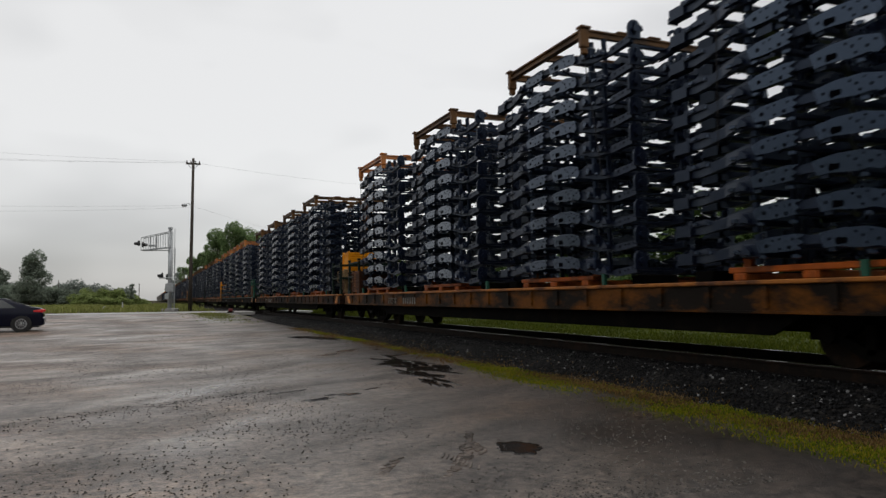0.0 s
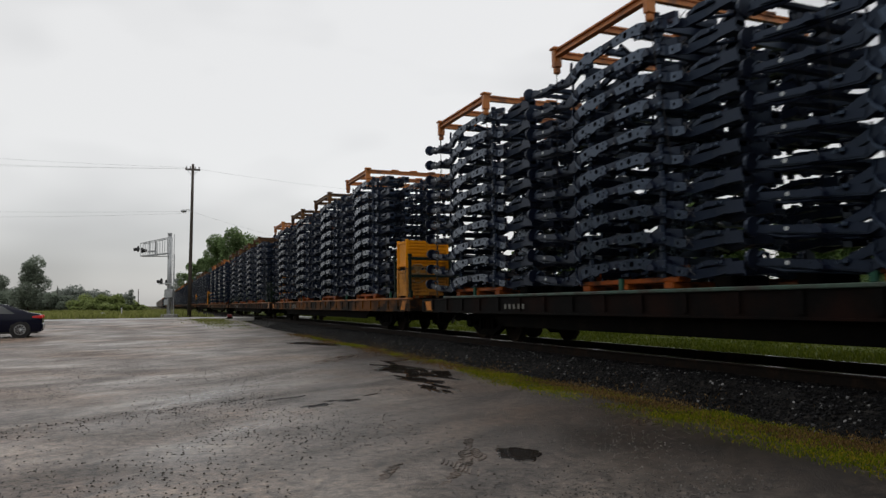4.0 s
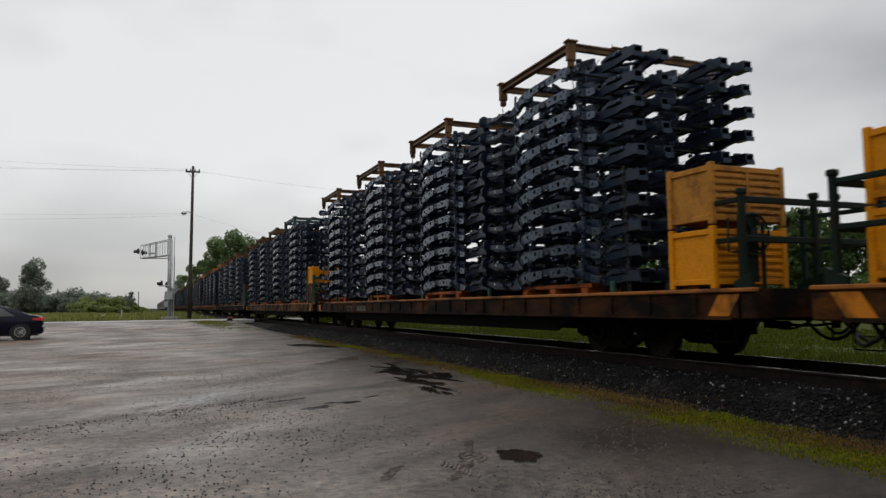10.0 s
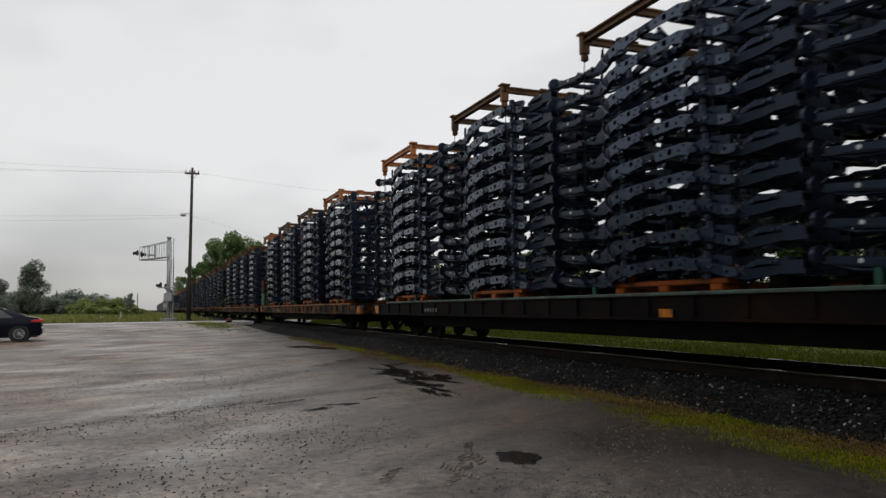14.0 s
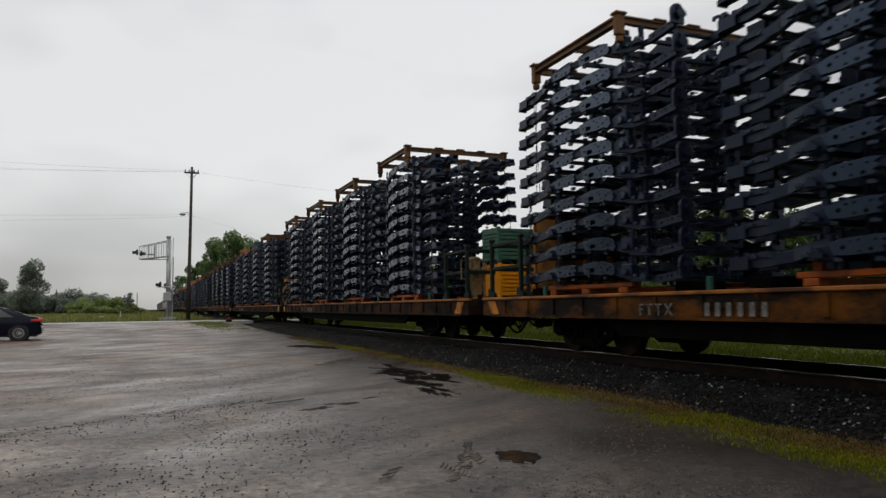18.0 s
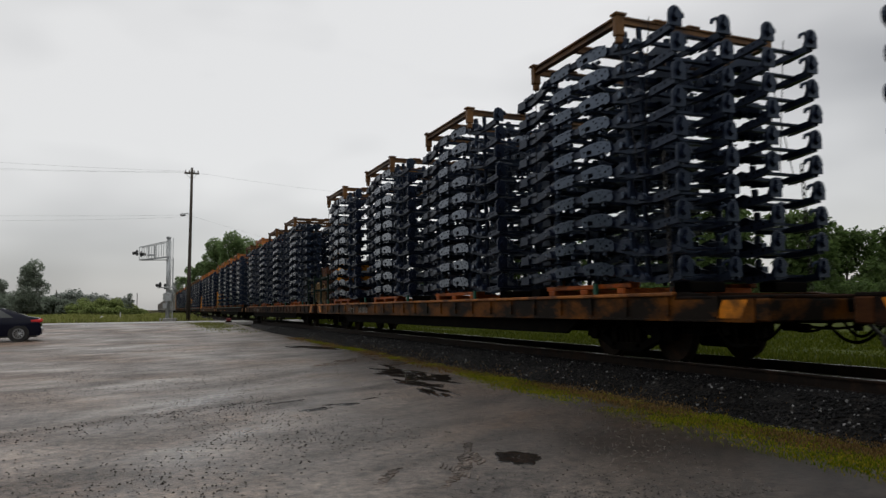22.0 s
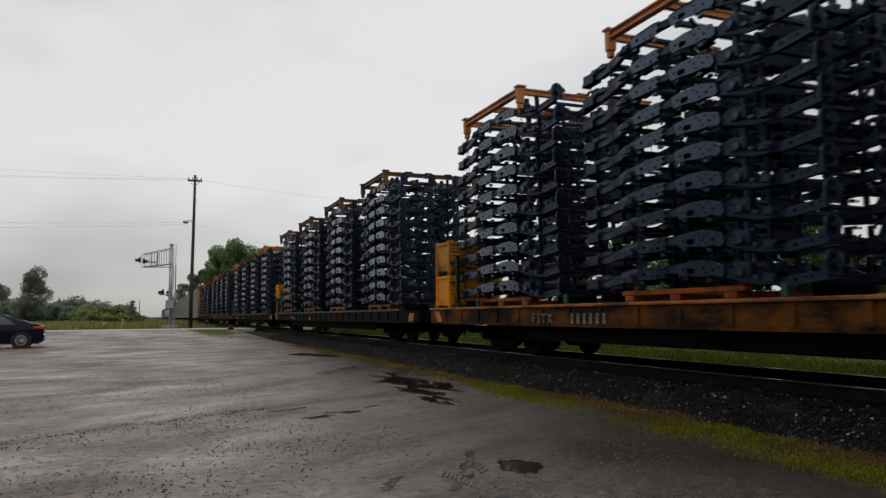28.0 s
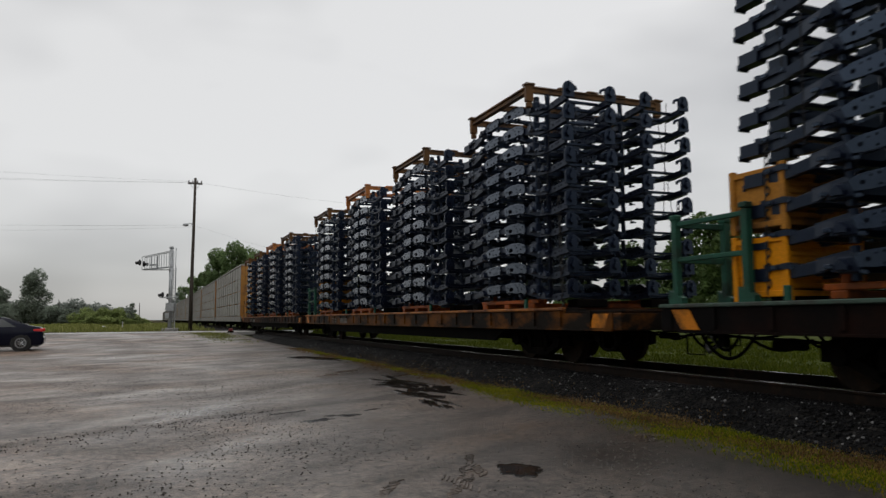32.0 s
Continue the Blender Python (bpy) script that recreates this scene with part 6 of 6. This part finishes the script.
# car: (way round, deck, spreaders, bins near (lower, upper), bins far, rack, brake wheel)
P, Q = "bins ahead", "bins behind"
CARS = {
    -1: (Q, "yellow", "ttto", ("rust",), (), "dark", "dark"),
    0: (P, "brown", "tttt", ("rust", "yellow"), (), "dark", "tan"),
    1: (P, "dark", "oooo", ("rust",), ("rust",), "green", "green"),
    2: (P, "yellow", "otto", ("tan", "yellow"), (), "dark", "tan"),
    3: (P, "brown", "tttt", ("yellow", "tan"), (), "dark", "dark"),
    4: (Q, "yellow", "otoe", ("yellow", "yellow"), (), "dark", "dark"),
    5: (P, "brown", "tttt", ("yellow", "tan"), (), "dark", "dark"),
    6: (P, "yellow", "ettt", ("rust", "yellow"), (), "green", "tan"),
    7: (P, "dark", "ttto", ("rust", "rust"), (), "green", "green"),
    8: (Q, "yellow", "otto", ("green", "rust"), (), "dark", "dark"),
    9: (Q, "yellow", "tttt", ("tan", "tan"), (), "dark", "dark"),
    10: (P, "brown", "tttt", ("yellow", "green"), (), "dark", "tan"),
    11: (P, "brown", "teot", ("rust", "tan"), (), "dark", "tan"),
    12: (Q, "yellow", "tttt", ("rust", "yellow"), (), "dark", "dark"),
    13: (P, "brown", "ttot", ("rust", "rust"), (), "dark", "tan"),
    14: (Q, "dark", "oooo", ("tan", "yellow"), (), "dark", "dark"),
    15: (Q, "yellow", "oooo", ("yellow", "tan"), (), "dark", "dark"),
    16: (Q, "dark", "tttt", ("rust", "yellow"), (), "green", "dark"),
    17: (Q, "dark", "otto", ("yellow", "tan"), (), "green", "green"),
    18: (Q, "yellow", "ttot", ("yellow", "tan"), (), "green", "dark"),
    19: (Q, "brown", "tott", ("tan", "tan"), (), "dark", "dark"),
}
# where the bins stand: metres from the car's end, and inwards from its side
BIN_PLACE = {0: (0.68, 0.4), 1: (1.0, 0.0), 3: (0.4, 0.75), 4: (0.8, 0.3), 5: (1.05, 0.0), 8: (0.6, 0.0), 9: (1.75, 0.5), 10: (0.3, 0.8), 11: (0.68, 0.4), 12: (1.3, 0.6),
             13: (0.68, 0.65), 15: (0.6, 0.0), 16: (0.25, 0.0), 17: (1.6, 0.15), 18: (1.3, 0.4)}
TONE = {"t": "tan", "o": "orange", "e": "teal"}
for k, (way, colour, tops, near, far, rack, wheel) in CARS.items():
    rng = random.Random(500 + k)
    y0 = car_front(k)
    m = Matrix.Translation((TRACK_X, y0, RAIL_Z)) if way == P else Matrix.Translation((TRACK_X, y0 + DECK_L, RAIL_Z)) @ pose(0, 0, 0, 0, 0, 180)
    first, step = LAYOUT[way]
    car = moving(flat_car(k, way, colour, rack, wheel, rng), m)
    for i in range(4):
        tone = tops[i] if way == P else tops[3 - i]
        st = frame_stack("arched" if way == P else "plated", TONE[tone], ("bracket" if i == 0 else "hub" if i == 3 else ""), 900 + 10 * k + i)
        moving(st, m @ Matrix.Translation((0, first + step * i, DECK_Z + 0.012)))
    along, inward = BIN_PLACE.get(k, (0.68 if way == P else 1.3, 0.0))
    for sx, pair in ((-0.72 + inward, near), (0.72, far)):
        for level, tone in enumerate(pair):
            b = steel_bin(tone)
            moving(b, m @ pose(sx if way == P else -sx, along, DECK_Z + 0.012 + level * 0.9, 0, 0, rng.uniform(-1.2, 1.2)))


# car carriers at the train's end
def carrier_meshes():
    out = []
    hw, top, low, length = 1.52, 5.6, 0.95, 26.05
    for s in (-1, 1):
        bm = fresh()
        n = 12
        for j in range(4):
            z0, z1 = low + 0.25 + j * 1.08, low + 0.25 + (j + 1) * 1.08 - 0.06
            ridge = [(z0 + (z1 - z0) * i / 8, 0.02 * (i % 2)) for i in range(9)]
            rows = [[bm.verts.new((s * (hw - 0.05 + b), y, z)) for z, b in ridge] for y in (0.5, length - 0.5)]
            for i in range(8):
                bm.faces.new((rows[0][i], rows[1][i], rows[1][i + 1], rows[0][i + 1]))
        out.append(("side_panel", mesh_of("side_panel", bm, RACKCAR_GREY)))
        bm = fresh()
        for i in range(n):
            y = 0.45 + i * (length - 1.0) / (n - 1)
            block(bm, (s * (hw - 0.06), y, low), (s * hw, y + 0.1, top - 0.1))
        out.append(("side_posts", mesh_of("side_posts", bm, RACKCAR_POST)))
        out.append(("side_rail", mesh_of("side_rail", block(fresh(), (s * (hw - 0.1), 0.2, low - 0.25), (s * hw, length - 0.2, low + 0.2)), RACKCAR_POST)))
    bm = fresh()
    beam(bm, [(0, 0.3, top, hw * 2, 0.12), (0, length - 0.3, top, hw * 2, 0.12)])
    beam(bm, [(0, 0.3, top + 0.12, hw * 1.3, 0.14), (0, length - 0.3, top + 0.12, hw * 1.3, 0.14)])
    out.append(("roof", mesh_of("roof", bm, RACKCAR_GREY)))
    for y in (0.3, length - 0.38):
        bm = block(fresh(), (-hw + 0.02, y, low), (hw - 0.02, y + 0.08, top - 0.07))
        for i in range(6):
            block(bm, (-hw + 0.2 + i * 0.5, y - 0.04, low + 0.2), (-hw + 0.28 + i * 0.5, y + 0.12, top - 0.3))
        out.append(("end_door", mesh_of("end_door", bm, RACKCAR_END)))
    bm = block(fresh(), (-0.9, 0.2, 0.7), (0.9, length - 0.2, 0.95))
    block(bm, (-1.5, 0.3, 0.92), (1.5, length - 0.3, 0.97))
    out.append(("underframe", mesh_of("underframe", bm, UNDER_BLACK)))
    return out


CARRIER = carrier_meshes()
for k in range(20, 37):
    c = root("car_carrier", "tall grey enclosed railway car carrier with ribbed sides", "railway car", group="car carriers of the train")
    for name, me in CARRIER:
        part(name, me, None, c)
    for y in (3.2, 22.85):
        truck(c, y, k)
    for mm in (None, pose(0, 26.05, 0, 0, 0, 180)):
        part("coupler", COUPLER, None, c, at=mm)
    moving(c, Matrix.Translation((TRACK_X, car_front(k) - 0.1, RAIL_Z)))


def place_along(k, place):
    """Where an axle stands along the track at the start."""
    if k > 19 or CARS[k][0] == P:
        return car_front(k) + place.y
    return car_front(k) + DECK_L - place.y


def motions():
    """The whole train rolls along the track as one; each wheelset turns while it goes by."""
    times = [2.0 * i for i in range(17)]
    for ob, m in MOVERS:
        walk(ob, [(t, Matrix.Translation((0, -travelled(t), 0)) @ m) for t in times])
    for ax, place, k, sign in WHEELSETS:
        near = [i / 30 for i in range(961) if -3 < place_along(k, place) - travelled(i / 30) < 24]
        if not near:
            continue
        roll_of = [(t, travelled(t) - travelled(near[0])) for t in near]
        rows = [(t, Matrix.Translation(place) @ Matrix.Rotation(sign * d / 0.42, 4, "X")) for t, d in roll_of]
        if near[0] > 0:
            rows.insert(0, (0.0, rows[0][1]))
        if near[-1] < 32:
            rows.append((32.0, rows[-1][1]))
        walk(ax, rows)


motions()
